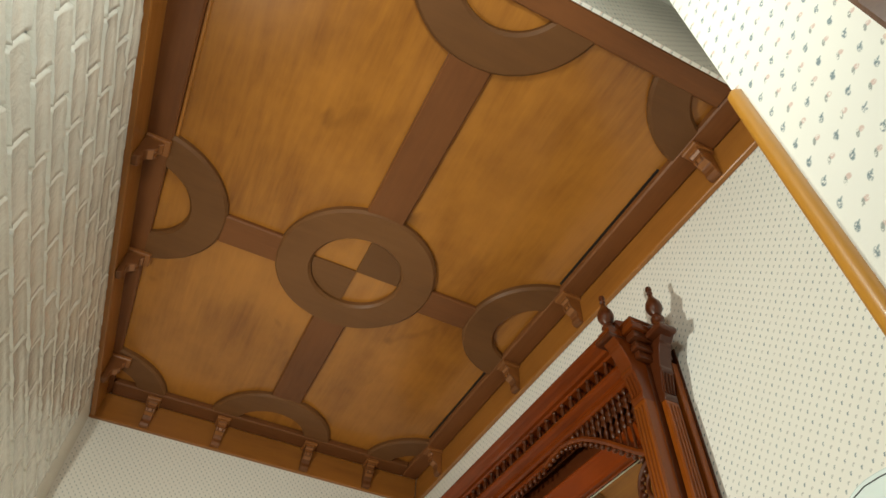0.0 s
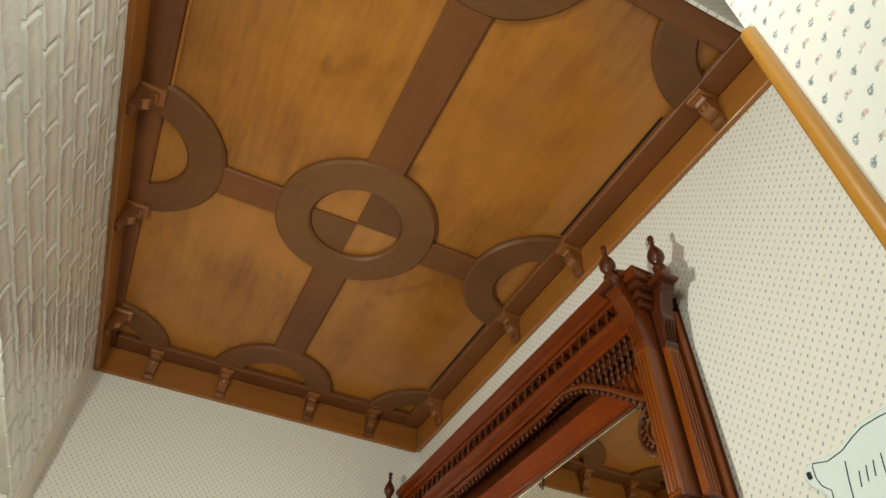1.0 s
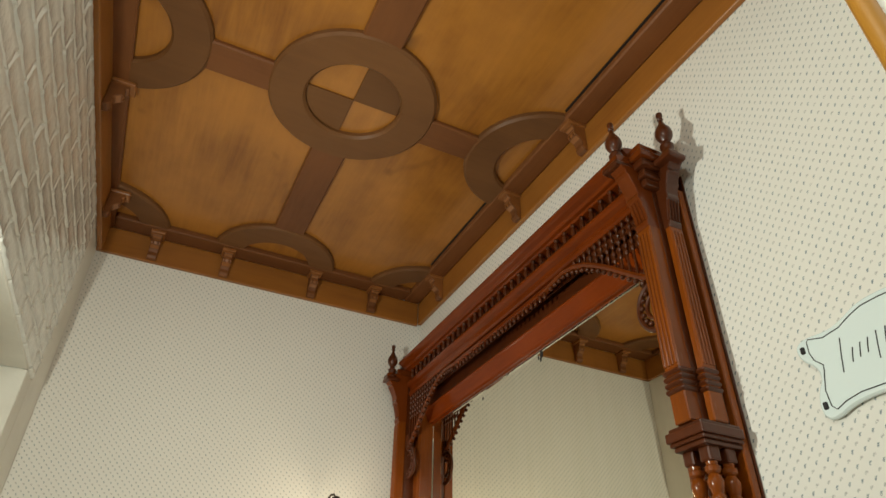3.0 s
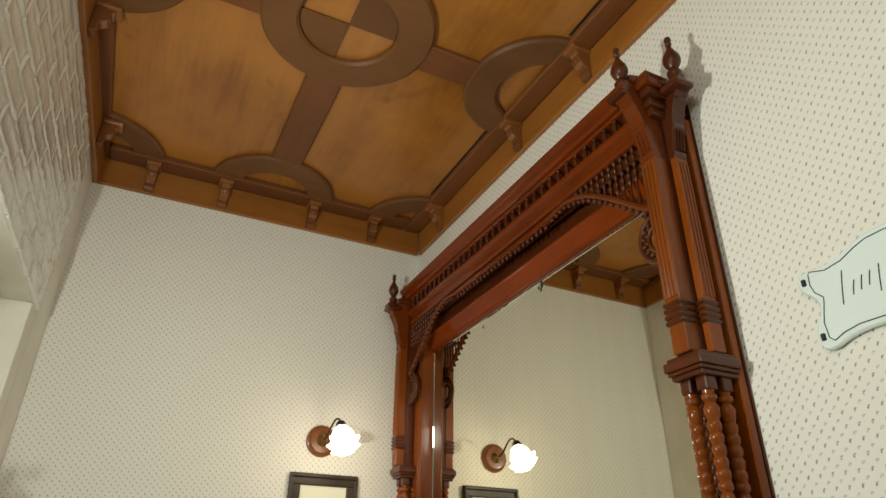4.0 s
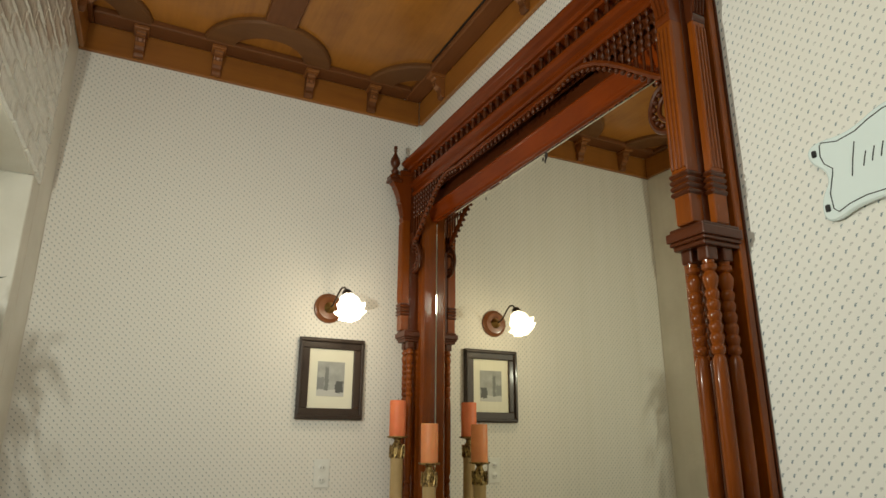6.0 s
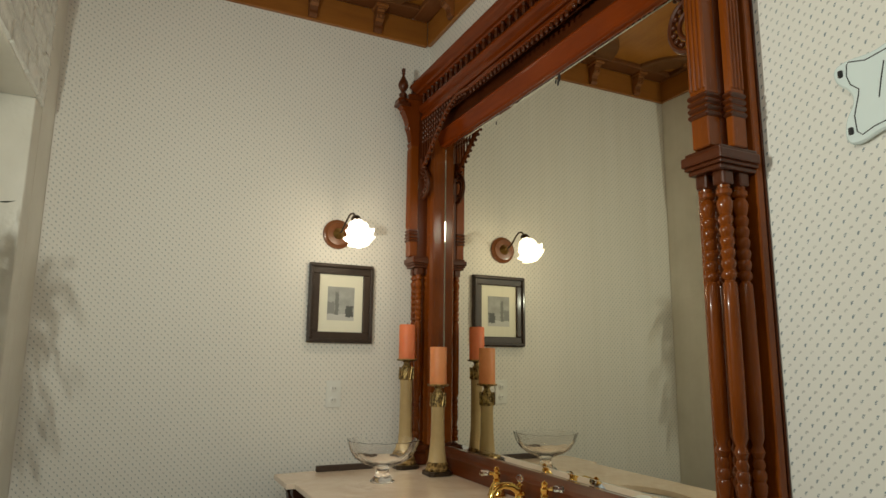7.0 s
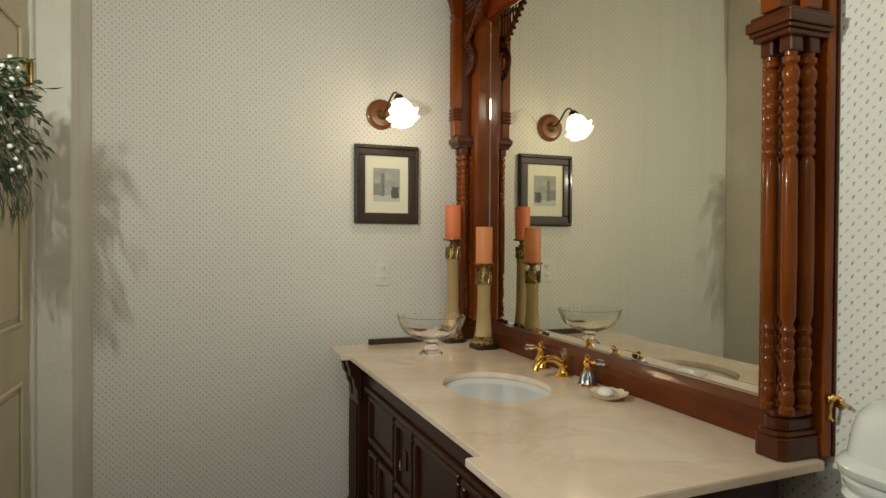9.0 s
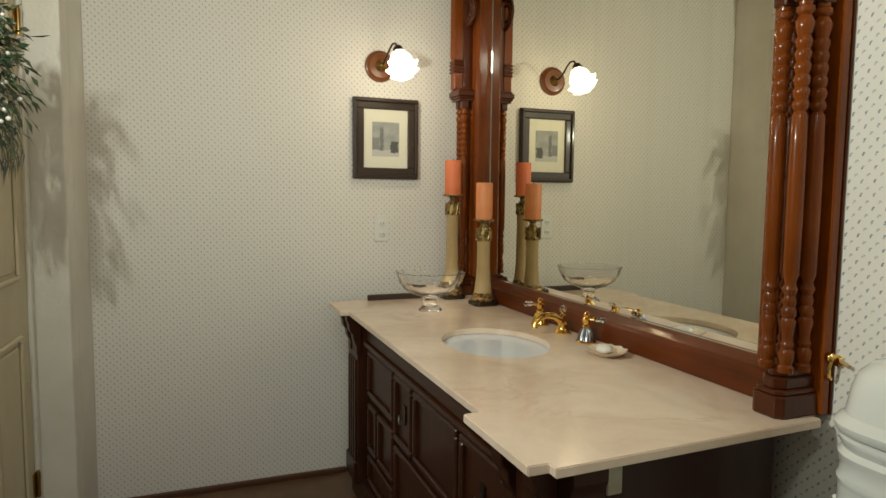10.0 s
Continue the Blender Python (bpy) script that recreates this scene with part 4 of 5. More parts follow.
bm = bmesh.new()
ball = bmesh.new()
bmesh.ops.create_icosphere(ball, subdivisions=1, radius=1.0)
BERRY_MESH = bpy.data.meshes.new("berry")
ball.to_mesh(BERRY_MESH)
ball.free()
BERRY_MESH.materials.append(BERRY)
for p in BERRY_MESH.polygons:
    p.use_smooth = True
part("wreath_ring", tube([(DX + 0.05, WY + 0.12 * math.cos(a), WZ + 0.12 * math.sin(a)) for a in [2 * math.pi * k / 28 for k in range(29)]], 0.016, 8), CHERRY_DARK, wreath, "twisted twig ring")
for i in range(760):
    a = rnd.uniform(0, 2 * math.pi)
    r = rnd.gauss(0.125, 0.030)
    at = Vector((DX + 0.02 + min(0.14, abs(rnd.gauss(0.065, 0.035))), WY + r * math.cos(a), WZ + r * math.sin(a)))
    tangent = Vector((0, -math.sin(a), math.cos(a)))
    along = (tangent * rnd.uniform(-0.4, 1.0) + Vector((rnd.uniform(0.0, 0.7), math.cos(a) * rnd.uniform(0, 1), math.sin(a) * rnd.uniform(0, 1))) + Vector((0, 0, -0.8))).normalized()
    up = Vector((1, rnd.uniform(-0.6, 0.6), rnd.uniform(-0.6, 0.6))).normalized()
    leaf(bm, at, along, up, rnd.uniform(0.034, 0.066), rnd.uniform(0.008, 0.015))
for k in range(70):
    at = Vector((DX + 0.05 + rnd.uniform(0, 0.08), WY + rnd.uniform(-0.06, 0.14), WZ - 0.10 - rnd.uniform(0, 0.12)))
    leaf(bm, at, Vector((rnd.uniform(-0.1, 0.2), rnd.uniform(-0.25, 0.25), -1)).normalized(), Vector((1, 0, 0)), rnd.uniform(0.06, 0.10), 0.012)
for k in range(64):
    a, r = rnd.uniform(0, 2 * math.pi), rnd.gauss(0.135, 0.036)
    berry = new("berry", BERRY_MESH)
    berry.parent = wreath
    berry.matrix_basis = Matrix.Translation((DX + 0.115 + rnd.uniform(-0.04, 0.04), WY + r * math.cos(a), WZ + r * math.sin(a))) @ Matrix.Scale(rnd.uniform(0.005, 0.008), 4)
part("leaves", bm, LEAF, wreath, "grey-green narrow leaves")["kind"] = "stuff"

# ---- north wall: lamp, picture, socket ----
lamp = thing("wall_lamp", (0.827, BACK, 1.935), "lit wall lamp with ruffled glass shade on a wooden rosette", "wall lamp")
FACE = pose(0, 0, 0, 90, 0, 0)
part("rosette", lathe([(0.068, 0), (0.073, 0.006), (0.071, 0.013), (0.060, 0.017), (0.055, 0.024), (0.034, 0.026), (0.004, 0.026)], 40), SCONCE_WOOD, lamp, "round turned wooden rosette", FACE, True)
part("back_plate", lathe([(0.026, 0.022), (0.028, 0.028), (0.020, 0.036), (0.012, 0.044), (0.006, 0.050), (0.002, 0.052)], 24), OLD_BRASS, lamp, "brass back plate", FACE, True)
arm = [(0.0, -0.04, 0.0), (0.0, -0.075, 0.004), (0.0, -0.110, 0.022), (0.004, -0.150, 0.050), (0.007, -0.185, 0.066), (0.010, -0.220, 0.062), (0.012, -0.246, 0.042)]
part("arm", tube(arm, 0.0045, 10), BRONZE, lamp, "curved bronze arm", None, True)
part("fitter", lathe([(0.010, 0.02), (0.020, 0.012), (0.024, -0.004), (0.024, -0.014), (0.020, -0.016)], 22), BRONZE, lamp, "bronze shade holder", pose(0.012, -0.254, 0.026, -34, 0, 0), True)


def tulip():
    """A ruffled bell of frosted glass, open below."""
    bm = bmesh.new()
    seg, rows = 64, []
    prof = ((0.020, 0.0), (0.034, -0.012), (0.046, -0.034), (0.050, -0.058), (0.048, -0.078), (0.053, -0.094), (0.066, -0.108))
    for inner in (0, 1):
        for k, (r, z) in enumerate(prof if not inner else prof[::-1]):
            kk = k if not inner else len(prof) - 1 - k
            rows.append([])
            for i in range(seg):
                a = 2 * math.pi * i / seg
                wave = math.cos(9 * a) * (0.0018 + 0.0115 * (kk / 6) ** 2)
                rr = r + wave - (0.0022 if inner else 0)
                rows[-1].append(bm.verts.new((rr * math.cos(a), rr * math.sin(a), z + 0.014 * math.cos(9 * a) * (kk / 6) ** 4)))
    for a, b in zip(rows, rows[1:]):
        for i in range(seg):
            bm.faces.new((a[i], a[(i + 1) % seg], b[(i + 1) % seg], b[i]))
    return bm


shade = part("shade", tulip(), GLOW, lamp, "glowing ruffled frosted glass shade", pose(0.014, -0.250, 0.012, -40, 0, 0) @ Matrix.Scale(0.95, 4), True)
shade.visible_shadow = False

pic = thing("picture_frame", (0.855, BACK - 0.001, 1.60), "dark moulded frame with a cream mount and a grey street etching", "picture")
PW, PH = 0.160, 0.189
for nm, x0, x1, z0, z1 in (("frame_rail", -PW, PW, PH - 0.052, PH), ("frame_rail", -PW, PW, -PH, -PH + 0.052), ("frame_rail", -PW, -PW + 0.052, -PH + 0.052, PH - 0.052), ("frame_rail", PW - 0.052, PW, -PH + 0.052, PH - 0.052)):
    part(nm, boxed(x0, x1, -0.020, 0, z0, z1, bevel=0.005, seg=2), FRAME, pic)
for nm, x0, x1, z0, z1 in (("frame_lip", -PW + 0.004, PW - 0.004, PH - 0.020, PH - 0.004), ("frame_lip", -PW + 0.004, PW - 0.004, -PH + 0.004, -PH + 0.020), ("frame_lip", -PW + 0.004, -PW + 0.020, -PH + 0.02, PH - 0.02), ("frame_lip", PW - 0.020, PW - 0.004, -PH + 0.02, PH - 0.02)):
    part(nm, boxed(x0, x1, -0.031, -0.018, z0, z1, bevel=0.005, seg=2), FRAME, pic)
part("mount", boxed(-PW + 0.05, PW - 0.05, -0.009, -0.004, -PH + 0.05, PH - 0.05), MOUNT, pic, "cream mount board")
part("print", boxed(-0.066, 0.066, -0.0105, -0.0085, -0.082, 0.078), ETCH, pic, "grey etching of a snowy street with a tower")

sock = thing("wall_socket", (0.838, BACK, 1.175), "white plastic wall socket plate with dark slots", "socket")
part("plate", boxed(-0.036, 0.036, -0.007, 0, -0.062, 0.062, bevel=0.003, seg=2), PLASTIC, sock)
for z in (-0.026, 0.026):
    f = part("outlet", lathe([(0.017, 0), (0.017, 0.0095), (0.015, 0.0105)], 20), PLASTIC, sock, "", pose(0, 0, z, 90, 0, 0), True)
    for x in (-0.006, 0.006):
        part("slot", boxed(x - 0.0013, x + 0.0013, -0.005, 0.004, 0.0095, 0.0110), INK, f, "dark slot")

# ---- on the marble ----
tray = tagged(part("wooden_block", boxed(0.72, 0.985, 2.800, 2.818, C + 0.001, C + 0.026, bevel=0.003), FRAME), "low dark wooden strip on the back of the marble", "strip")


def candlestick(x, y, h, wax_mat, wax_h, label):
    st = thing("candlestick", (x, y, C + 0.001), "golden resin candlestick with ornate antique gold collar and square base", "candlestick", "pair of candlesticks")
    part("base", prism([(-0.054, -0.038), (-0.038, -0.054), (0.038, -0.054), (0.054, -0.038), (0.054, 0.038), (0.038, 0.054), (-0.038, 0.054), (-0.054, 0.038)], 0, 0.018, "Z", None, 0.003), BRONZE, st, "dark chamfered base")
    part("foot", lathe([(0.050, 0.018), (0.052, 0.026), (0.045, 0.036), (0.047, 0.044), (0.040, 0.054)], 28), ANTIQUE, st, "ornate antique gold foot", None, True)
    part("stem", lathe([(0.040, 0.050), (0.037, 0.07), (0.0325, 0.11), (0.029, 0.16), (0.0275, h - 0.125), (0.029, h - 0.09)], 28), STONE, st, "golden cream stem", None, True)
    part("collar", lathe([(0.030, h - 0.092), (0.032, h - 0.085), (0.027, h - 0.072), (0.030, h - 0.058), (0.026, h - 0.040), (0.016, h - 0.026), (0.013, h - 0.016), (0.020, h - 0.008)], 28), ANTIQUE, st, "openwork antique gold collar", None, True)
    col = st.children[-1]
    for k in range(9):
        a = 2 * math.pi * k / 9
        p = [(0.032 * math.cos(a + 0.35 * s), 0.032 * math.sin(a + 0.35 * s), h - 0.090 + 0.055 * s) for s in [q / 6 for q in range(7)]]
        part("leaf_rib", tube(p, 0.0036, 6), ANTIQUE, col, "", None, True)
    part("drip_pan", lathe([(0.018, h - 0.009), (0.042, h - 0.006), (0.047, h - 0.001), (0.046, h + 0.002), (0.040, h - 0.001), (0.010, h - 0.001)], 32), ANTIQUE, st, "shallow drip pan", None, True)
    ca = thing("pillar_candle", (x, y, C + 0.001 + h), label, "candle", "pair of candles")
    part("wax", lathe([(0.0355, 0), (0.0365, 0.004), (0.0365, wax_h - 0.004), (0.0345, wax_h), (0.028, wax_h - 0.003), (0.006, wax_h - 0.006)], 32), wax_mat, ca, "", None, True)
    part("wick", tube([(0, 0, wax_h - 0.008), (0.001, 0, wax_h + 0.004), (0.003, 0.001, wax_h + 0.010)], 0.0012, 6), INK, ca, "short wick")


candlestick(1.110, 2.765, 0.477, CANDLE_RED, 0.158, "coral pillar candle on the taller candlestick")
candlestick(1.172, 2.555, 0.371, CANDLE_PEACH, 0.160, "peach pillar candle on the shorter candlestick")

def fluted_bowl():
    """A footed glass cup with fluted walls and a lightly waved rim."""
    bm = bmesh.new()
    seg, rows = 72, []
    prof = ((0.048, 0.000, 0), (0.050, 0.004, 0), (0.042, 0.010, 0), (0.028, 0.026, 0), (0.025, 0.044, 0), (0.040, 0.058, 0), (0.078, 0.072, 1), (0.112, 0.094, 1), (0.131, 0.122, 1), (0.143, 0.160, 1.6),
            (0.139, 0.161, 1.6), (0.126, 0.125, 1), (0.107, 0.099, 0.6), (0.074, 0.079, 0), (0.034, 0.068, 0), (0.008, 0.066, 0))
    for r, z, w in prof:
        rows.append([])
        for i in range(seg):
            a = 2 * math.pi * i / seg
            q = r * (1 + 0.016 * w * math.cos(12 * a))
            rows[-1].append(bm.verts.new((q * math.cos(a), q * math.sin(a), z + 0.0025 * max(0, w - 0.9) * math.cos(12 * a))))
    for a, b in zip(rows, rows[1:]):
        for i in range(seg):
            bm.faces.new((a[i], a[(i + 1) % seg], b[(i + 1) % seg], b[i]))
    bm.faces.new(rows[0][::-1])
    bm.faces.new(rows[-1])
    return bm


bowl = tagged(part("glass_bowl", fluted_bowl(), GLASS, None, "", pose(0.905, 2.495, C + 0.001), True), "clear fluted glass footed bowl on the marble", "bowl")
bowl.visible_shadow = False


def shell_dish():
    bm = bmesh.new()
    seg, rows = 40, []
    prof = ((0.15, 0.004, 0), (0.55, 0.006, 0), (0.92, 0.022, 1), (1.0, 0.026, 1), (0.95, 0.021, 1), (0.60, 0.000, 0), (0.2, 0.0, 0))
    for s, z, w in prof[::-1]:
        rows.append([])
        for i in range(seg):
            a = 2 * math.pi * i / seg
            r = s * (0.055 + 0.012 * math.cos(a)) * (1 + 0.05 * w * math.cos(10 * a))
            rows[-1].append(bm.verts.new((1.15 * r * math.cos(a), r * math.sin(a), z + 0.002 * w * math.cos(10 * a))))
    for a, b in zip(rows, rows[1:]):
        for i in range(seg):
            bm.faces.new((a[i], a[(i + 1) % seg], b[(i + 1) % seg], b[i]))
    bm.faces.new(rows[0][::-1])
    bm.faces.new(rows[-1])
    bmesh.ops.recalc_face_normals(bm, faces=bm.faces[:])
    return bm


tagged(part("soap_dish", shell_dish(), SHELL, None, "", pose(1.155, 1.635, C + 0.0012, 0, 0, 250) @ Matrix.Diagonal((1.05, 1.05, 0.72, 1)), True), "shell-shaped cream china soap dish", "soap dish")
tagged(part("soap", lathe([(0.7, 0), (0.95, 0.004), (1.0, 0.010), (0.9, 0.017), (0.5, 0.021), (0.1, 0.022)], 28), SOAP, None, "", pose(1.153, 1.637, C + 0.0078, 0, 0, 60) @ Matrix.Diagonal((0.036, 0.026, 1, 1)), True), "white oval soap bar in the shell dish", "soap")

# ---- taps ----
spout = thing("basin_spout", (1.190, 1.935, C + 0.001), "polished brass swan spout with a crystal lift knob", "tap", "brass taps")
part("base", lathe([(0.027, 0), (0.028, 0.004), (0.022, 0.012), (0.017, 0.020), (0.016, 0.032), (0.019, 0.036), (0.014, 0.042)], 26), GOLD, spout, "", None, True)
part("neck", tube([(0, 0, 0.03), (-0.010, 0, 0.048), (-0.035, 0, 0.062), (-0.065, 0, 0.066), (-0.092, 0, 0.058), (-0.106, 0, 0.042), (-0.110, 0, 0.026)], [0.014, 0.0135, 0.012, 0.011, 0.0105, 0.0105, 0.0125], 14), GOLD, spout, "", None, True)
part("lift_knob", lathe([(0.005, 0.040), (0.005, 0.060), (0.011, 0.064), (0.005, 0.068), (0.005, 0.073)], 16), GOLD, spout, "", None, True)
part("crystal", lathe([(0.006, 0.073), (0.012, 0.079), (0.013, 0.088), (0.008, 0.096), (0.002, 0.098)], 8), CRYSTAL, spout, "clear faceted crystal knob")


def tap_handle(y, bell_mat, turn, label):
    tp = thing("tap_handle", (1.190, y, C + 0.001), label, "tap", "brass taps", turn=turn)
    bm = bmesh.new()
    prof = ((0.029, 0), (0.030, 0.004), (0.027, 0.010), (0.024, 0.024), (0.017, 0.040), (0.010, 0.050))
    rows = []
    for k, (r, z) in enumerate(prof):
        rows.append([bm.verts.new(((r * (1 + (0.06 * math.cos(14 * a) if 1 < k else 0))) * math.cos(a), (r * (1 + (0.06 * math.cos(14 * a) if 1 < k else 0))) * math.sin(a), z)) for a in [2 * math.pi * i / 56 for i in range(56)]])
    for a, b in zip(rows, rows[1:]):
        for i in range(56):
            bm.faces.new((a[i], a[(i + 1) % 56], b[(i + 1) % 56], b[i]))
    part("bell", bm, bell_mat, tp, "ribbed bell foot", None, True)
    part("foot_ring", lathe([(0.031, 0), (0.033, 0.003), (0.030, 0.006)], 28), GOLD, tp, "brass ring", None, True)
    part("post", lathe([(0.010, 0.048), (0.014, 0.054), (0.009, 0.060), (0.013, 0.068), (0.014, 0.076), (0.008, 0.082), (0.011, 0.090), (0.006, 0.098), (0.001, 0.100)], 20), GOLD, tp, "turned brass post", None, True)
    part("lever", tube([(0.008, 0, 0.074), (0.020, 0, 0.076), (0.026, 0, 0.077)], [0.005, 0.006, 0.008], 10), GOLD, tp, "", None, True)
    part("crystal", lathe([(0.007, 0.026), (0.010, 0.032), (0.009, 0.044), (0.012, 0.052), (0.008, 0.060), (0.002, 0.062)], 8, m=pose(0, 0, 0.077, 0, 90, 0)), CRYSTAL, tp, "clear faceted crystal lever")


tap_handle(1.790, PEWTER, -38, "tap with ribbed pewter bell, brass post and crystal lever")
tap_handle(2.090, GOLD, 150, "tap with brass bell, brass post and crystal lever")

# ---- east wall: sign, hook, cistern ----
sign = thing("wall_sign", (RIGHT, 0.612, 1.885), "pale blue-white shaped plaque with thin dark border line and writing", "sign")


def round_off(points, times=2):
    """Cut the corners of a closed outline again and again."""
    for _ in range(times):
        points = [p for a, b in zip(points, points[1:] + points[:1]) for p in ((a[0] * 0.75 + b[0] * 0.25, a[1] * 0.75 + b[1] * 0.25), (a[0] * 0.25 + b[0] * 0.75, a[1] * 0.25 + b[1] * 0.75))]
    return points


def mirrored(half):
    return half + [(-y, z) for y, z in half[::-1] if y > 0.001]


BOARD = round_off(mirrored([(0.0, 0.112), (0.050, 0.108), (0.092, 0.088), (0.130, 0.078), (0.186, 0.084), (0.212, 0.070), (0.204, 0.036), (0.176, 0.012), (0.172, -0.016), (0.192, -0.044), (0.198, -0.082), (0.186, -0.104), (0.160, -0.104), (0.128, -0.090), (0.080, -0.084), (0.0, -0.086)]))
LINE = mirrored([(0.0, 0.098), (0.040, 0.096), (0.070, 0.086), (0.100, 0.072), (0.140, 0.066), (0.174, 0.076), (0.178, 0.070), (0.180, 0.046), (0.174, 0.026), (0.158, 0.010), (0.160, -0.002), (0.166, -0.022), (0.172, -0.044), (0.170, -0.078), (0.160, -0.088), (0.136, -0.078), (0.100, -0.071), (0.0, -0.072)])
part("board", prism(BOARD, -0.016, -0.002, "X", None, 0.004), SIGN, sign, "pale blue-white board")
part("border_line", tube([(-0.0164, y, z) for y, z in LINE + LINE[:1]], 0.0012, 6), INK, sign, "thin dark border line")
for y, z in ((0.192, 0.056), (0.182, -0.074), (-0.192, 0.056), (-0.182, -0.074)):
    part("nail", boxed(-0.021, -0.012, y - 0.005, y + 0.005, z - 0.008, z + 0.008, bevel=0.002), INK, sign, "black nail")
# writing as plain slanting bars
for y, z, w, h in ((0.112, 0.014, 0.018, 0.072), (0.090, 0.006, 0.010, 0.030), (0.072, 0.010, 0.010, 0.030), (0.054, 0.013, 0.010, 0.030), (0.035, 0.006, 0.012, 0.056), (0.014, 0.019, 0.010, 0.032), (-0.030, 0.018, 0.010, 0.056), (-0.052, 0.014, 0.010, 0.030), (-0.074, 0.014, 0.010, 0.030), (-0.098, 0.018, 0.014, 0.056)):
    part("stroke", tube([(-0.0164, y + w * 0.5, z - h * 0.5), (-0.0164, y + w * 0.1, z), (-0.0164, y - w * 0.4, z + h * 0.5)], 0.0013, 6), INK, sign, "thin dark stroke of writing")

hook = thing("wall_hook", (RIGHT, 1.000, 0.985), "small polished brass wall hook with a wooden peg", "hook")
part("plate", lathe([(0.012, 0), (0.013, 0.004), (0.008, 0.008)], 18), GOLD, hook, "", pose(0, 0, 0, 0, -90, 0), True)
part("knob", lathe([(0.005, 0.006), (0.005, 0.018), (0.010, 0.024), (0.011, 0.032), (0.006, 0.038), (0.002, 0.039)], 18), GOLD, hook, "", pose(0, 0, 0.010, 0, -90, 0), True)
part("drop", tube([(-0.022, 0, 0.006), (-0.028, 0.002, -0.014), (-0.024, 0.004, -0.034), (-0.016, 0.005, -0.040)], 0.0042, 8), GOLD, hook, "curved brass drop", None, True)
part("peg", tube([(-0.012, -0.012, 0.004), (-0.016, -0.034, -0.004)], 0.004, 8), STONE, hook, "short pale peg", None, True)

tank = thing("toilet_cistern", (1.17, 0.672, 0.045), "white ornate china toilet cistern with a domed lid", "cistern")


def rounded(hx, hy, r, z, n=8):
    pts = []
    for k, (sx, sy) in enumerate(((1, 1), (-1, 1), (-1, -1), (1, -1))):
        for i in range(n + 1):
            a = radians(90 * k + 90 * i / n)
            pts.append((sx * (hx - r) + r * math.cos(a), sy * (hy - r) + r * math.sin(a), z))
    return pts


def stack(rows):
    bm = bmesh.new()
    rings = [[bm.verts.new(p) for p in rounded(*row)] for row in rows]
    n = len(rings[0])
    for a, b in zip(rings, rings[1:]):
        for i in range(n):
            bm.faces.new((a[i], a[(i + 1) % n], b[(i + 1) % n], b[i]))
    bm.faces.new(rings[0][::-1])
    bm.faces.new(rings[-1])
    return bm


HX, HY = 0.110, 0.185
part("tank_body", stack([(HX - 0.012, HY - 0.016, 0.06, 0.40), (HX - 0.005, HY - 0.005, 0.07, 0.60), (HX - 0.004, HY - 0.004, 0.08, 0.775), (HX - 0.002, HY - 0.002, 0.085, 0.782), (HX, HY, 0.085, 0.790), (HX - 0.003, HY - 0.003, 0.085, 0.800),
                         (HX - 0.004, HY - 0.004, 0.085, 0.818), (HX - 0.002, HY - 0.002, 0.085, 0.826), (HX, HY, 0.085, 0.836), (HX - 0.006, HY - 0.006, 0.085, 0.846), (HX - 0.002, HY - 0.002, 0.085, 0.856), (HX, HY, 0.085, 0.866), (HX - 0.004, HY - 0.004, 0.08, 0.874)]), CHINA, tank, "white china body with raised bands", None, True)
part("lid", stack([(HX + 0.004, HY + 0.004, 0.090, 0.876), (HX + 0.008, HY + 0.008, 0.095, 0.882), (HX + 0.009, HY + 0.009, 0.095, 0.892), (HX + 0.002, HY + 0.002, 0.090, 0.902), (HX - 0.005, HY - 0.005, 0.086, 0.908), (HX - 0.008, HY - 0.008, 0.084, 0.925), (HX - 0.012, HY - 0.012, 0.082, 0.955), (HX - 0.020, HY - 0.020, 0.078, 0.982), (HX - 0.038, HY - 0.038, 0.066, 1.002), (HX - 0.070, HY - 0.070, 0.038, 1.012)]), CHINA, tank, "domed china lid", None, True)
for s in (-1, 1):
    sw = [(-HX + 0.006 + 0.004 * math.sin(6 * q), s * (0.02 + 0.13 * q), 0.735 - 0.03 * math.sin(math.pi * q) + 0.015 * math.sin(9 * q)) for q in [k / 16 for k in range(17)]]
    part("garland", tube(sw, [0.004 + 0.006 * abs(math.sin(k * 0.9)) for k in range(17)], 8), CHINA, tank, "raised china garland", None, True)
side = [(-0.06 + 0.11 * q, HY - 0.006 + 0.004 * math.sin(6 * q), 0.735 - 0.026 * math.sin(math.pi * q)) for q in [k / 14 for k in range(15)]]
part("garland", tube(side, [0.004 + 0.006 * abs(math.sin(k * 0.9)) for k in range(15)], 8), CHINA, tank, "raised china garland", None, True)
part("pedestal", stack([(0.10, 0.16, 0.06, -0.045), (0.09, 0.14, 0.06, 0.03), (0.08, 0.12, 0.06, 0.30), (0.09, 0.15, 0.06, 0.402)]), CHINA, tank, "china pedestal", None, True)

# ---- bricks of the west wall, one by one ----
rnd = random.Random(11)


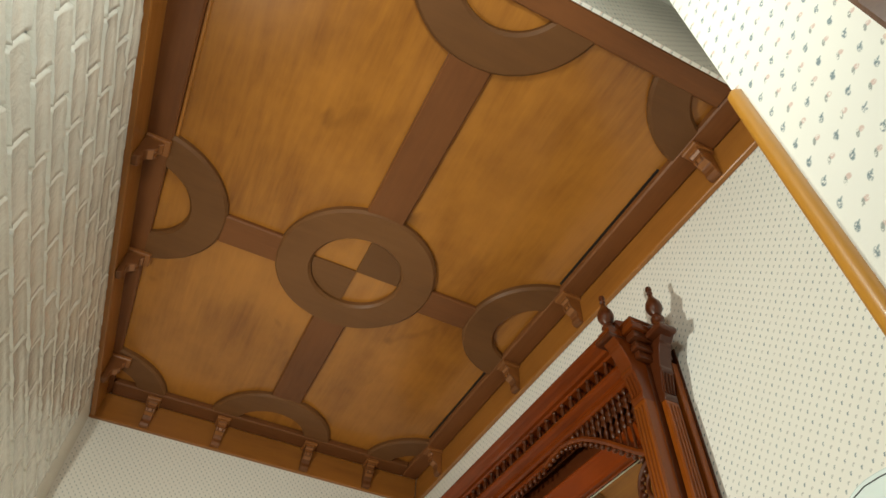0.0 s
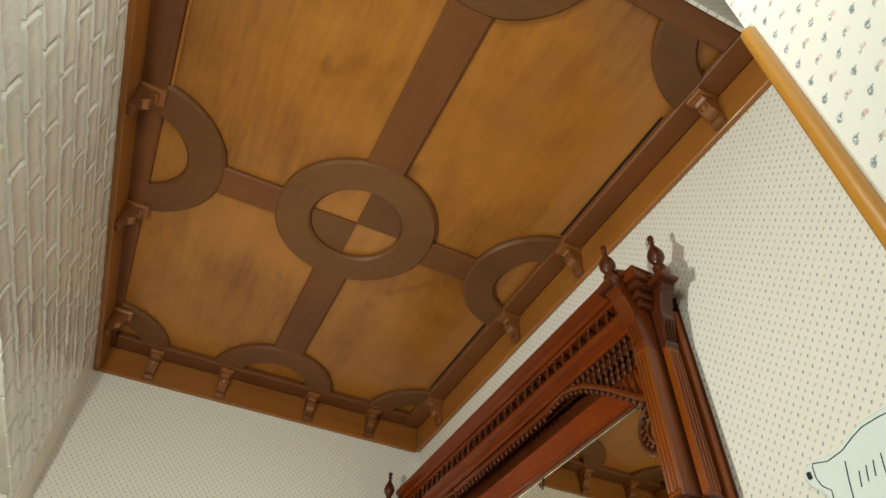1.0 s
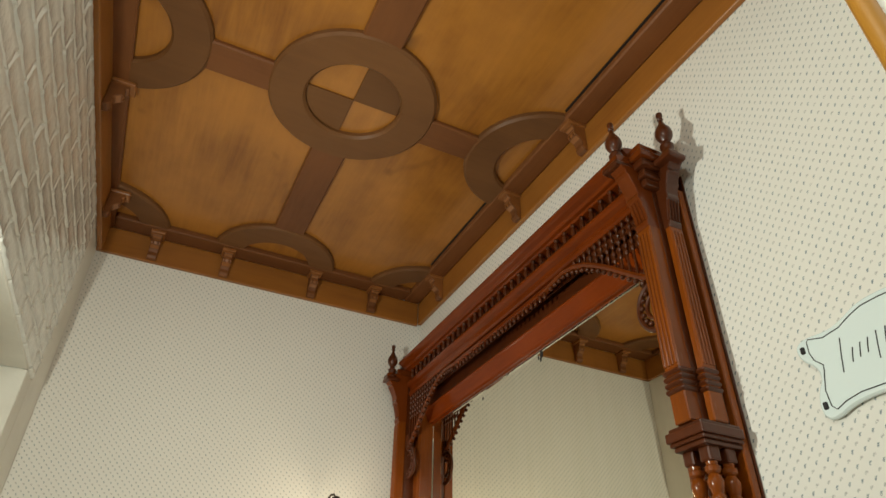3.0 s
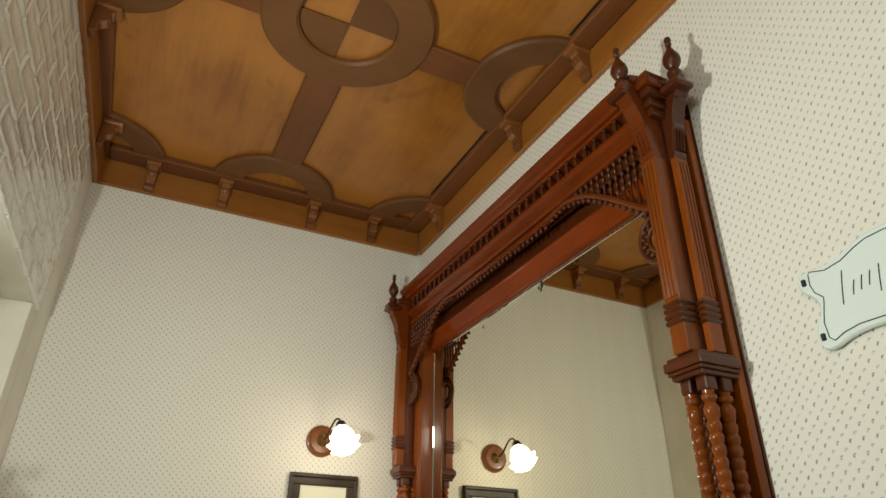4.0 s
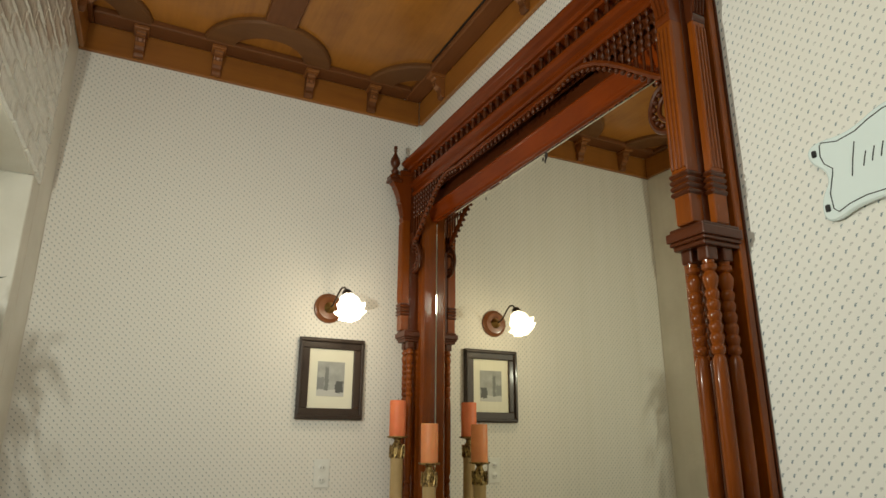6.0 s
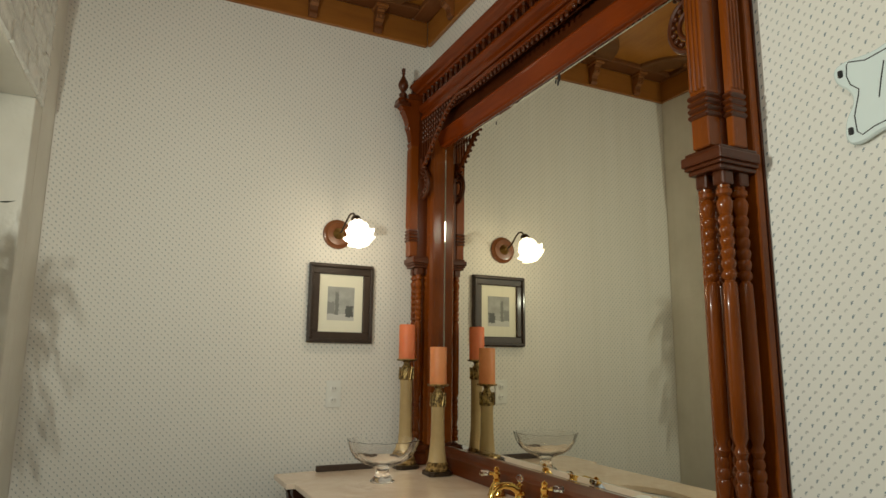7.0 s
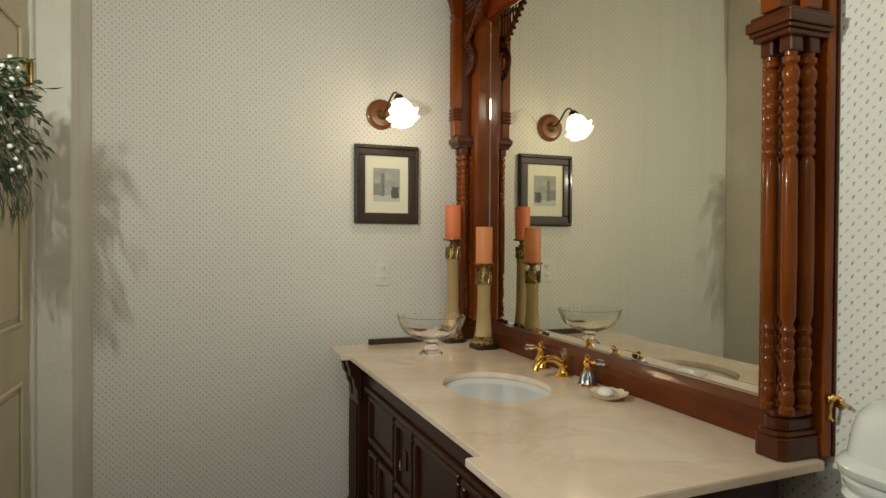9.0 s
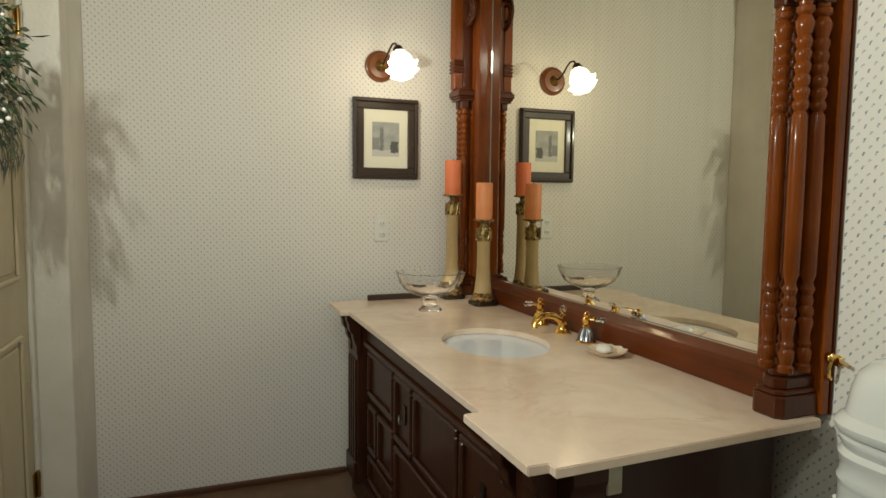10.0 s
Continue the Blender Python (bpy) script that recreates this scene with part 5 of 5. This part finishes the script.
def brick_mesh(length, k):
    """A painted-over brick: a flat face inside a thin, wavering, proud ridge of paint along its edges."""
    cols = max(2, int(round(length / 0.038)))
    h, l = 0.0410, length / 2 - 0.0012
    bm = bmesh.new()
    rows = []
    ys = [-l, -l + 0.006, -l + 0.015] + [-l + 0.015 + (2 * l - 0.030) * i / cols for i in range(1, cols)] + [l - 0.015, l - 0.006, l]
    zs = [-h, -h + 0.007, -h + 0.018, 0.0, h - 0.018, h - 0.007, h]
    dy, dz = len(ys) - 1, len(zs) - 1
    for j, z in enumerate(zs):
        row = []
        for i, y in enumerate(ys):
            ring = min(i, j, dy - i, dz - j)
            if ring == 0:
                x = -0.0080
            elif ring == 1:
                x = rnd.uniform(0.0030, 0.0080) if j in (1, dz - 1) else rnd.uniform(0.0005, 0.0034)
            else:
                x = rnd.uniform(-0.0007, 0.0007)
            wave = 0.0012 if ring else 0.0
            row.append(bm.verts.new((x, y + rnd.uniform(-wave, wave), z + rnd.uniform(-wave, wave))))
        rows.append(row)
    for p, q in zip(rows, rows[1:]):
        for i in range(dy):
            bm.faces.new((p[i], p[i + 1], q[i + 1], q[i]))
    me = bpy.data.meshes.new("brick")
    bm.normal_update()
    bm.to_mesh(me)
    bm.free()
    for poly in me.polygons:
        poly.use_smooth = True
    me.materials.append(BRICK)
    return me


PITCH, COURSE = 0.228, 0.0835
WHOLE = [brick_mesh(PITCH, k) for k in range(7)]
HALF = [brick_mesh(PITCH / 2, k) for k in range(4)]
QUARTER = [brick_mesh(PITCH / 4, k) for k in range(3)]


def lay(y0, y1, z0, z1):
    row, z = 0, z1 - COURSE / 2
    while z - COURSE / 2 > z0 - 0.02:
        y = y1
        first = row % 2 == 1
        while y > y0 + 0.04:
            room = y - y0
            if first and room > PITCH / 2:
                size, pool = PITCH / 2, HALF
            elif room >= PITCH:
                size, pool = PITCH, WHOLE
            elif room >= PITCH / 2:
                size, pool = PITCH / 2, HALF
            else:
                size, pool = PITCH / 4, QUARTER
            first = False
            if room < size - 0.005:
                break
            b = new("brick", rnd.choice(pool))
            b.parent = wall_w
            b.matrix_basis = pose(rnd.uniform(-0.0015, 0.0015), y - size / 2, z + rnd.uniform(-0.002, 0.002), rnd.uniform(-0.7, 0.7), rnd.uniform(-1.0, 1.0), rnd.uniform(-0.5, 0.5))
            y -= size
        z -= COURSE
        row += 1


lay(-2.98, -0.24, LINTEL + 0.014, 3.10)
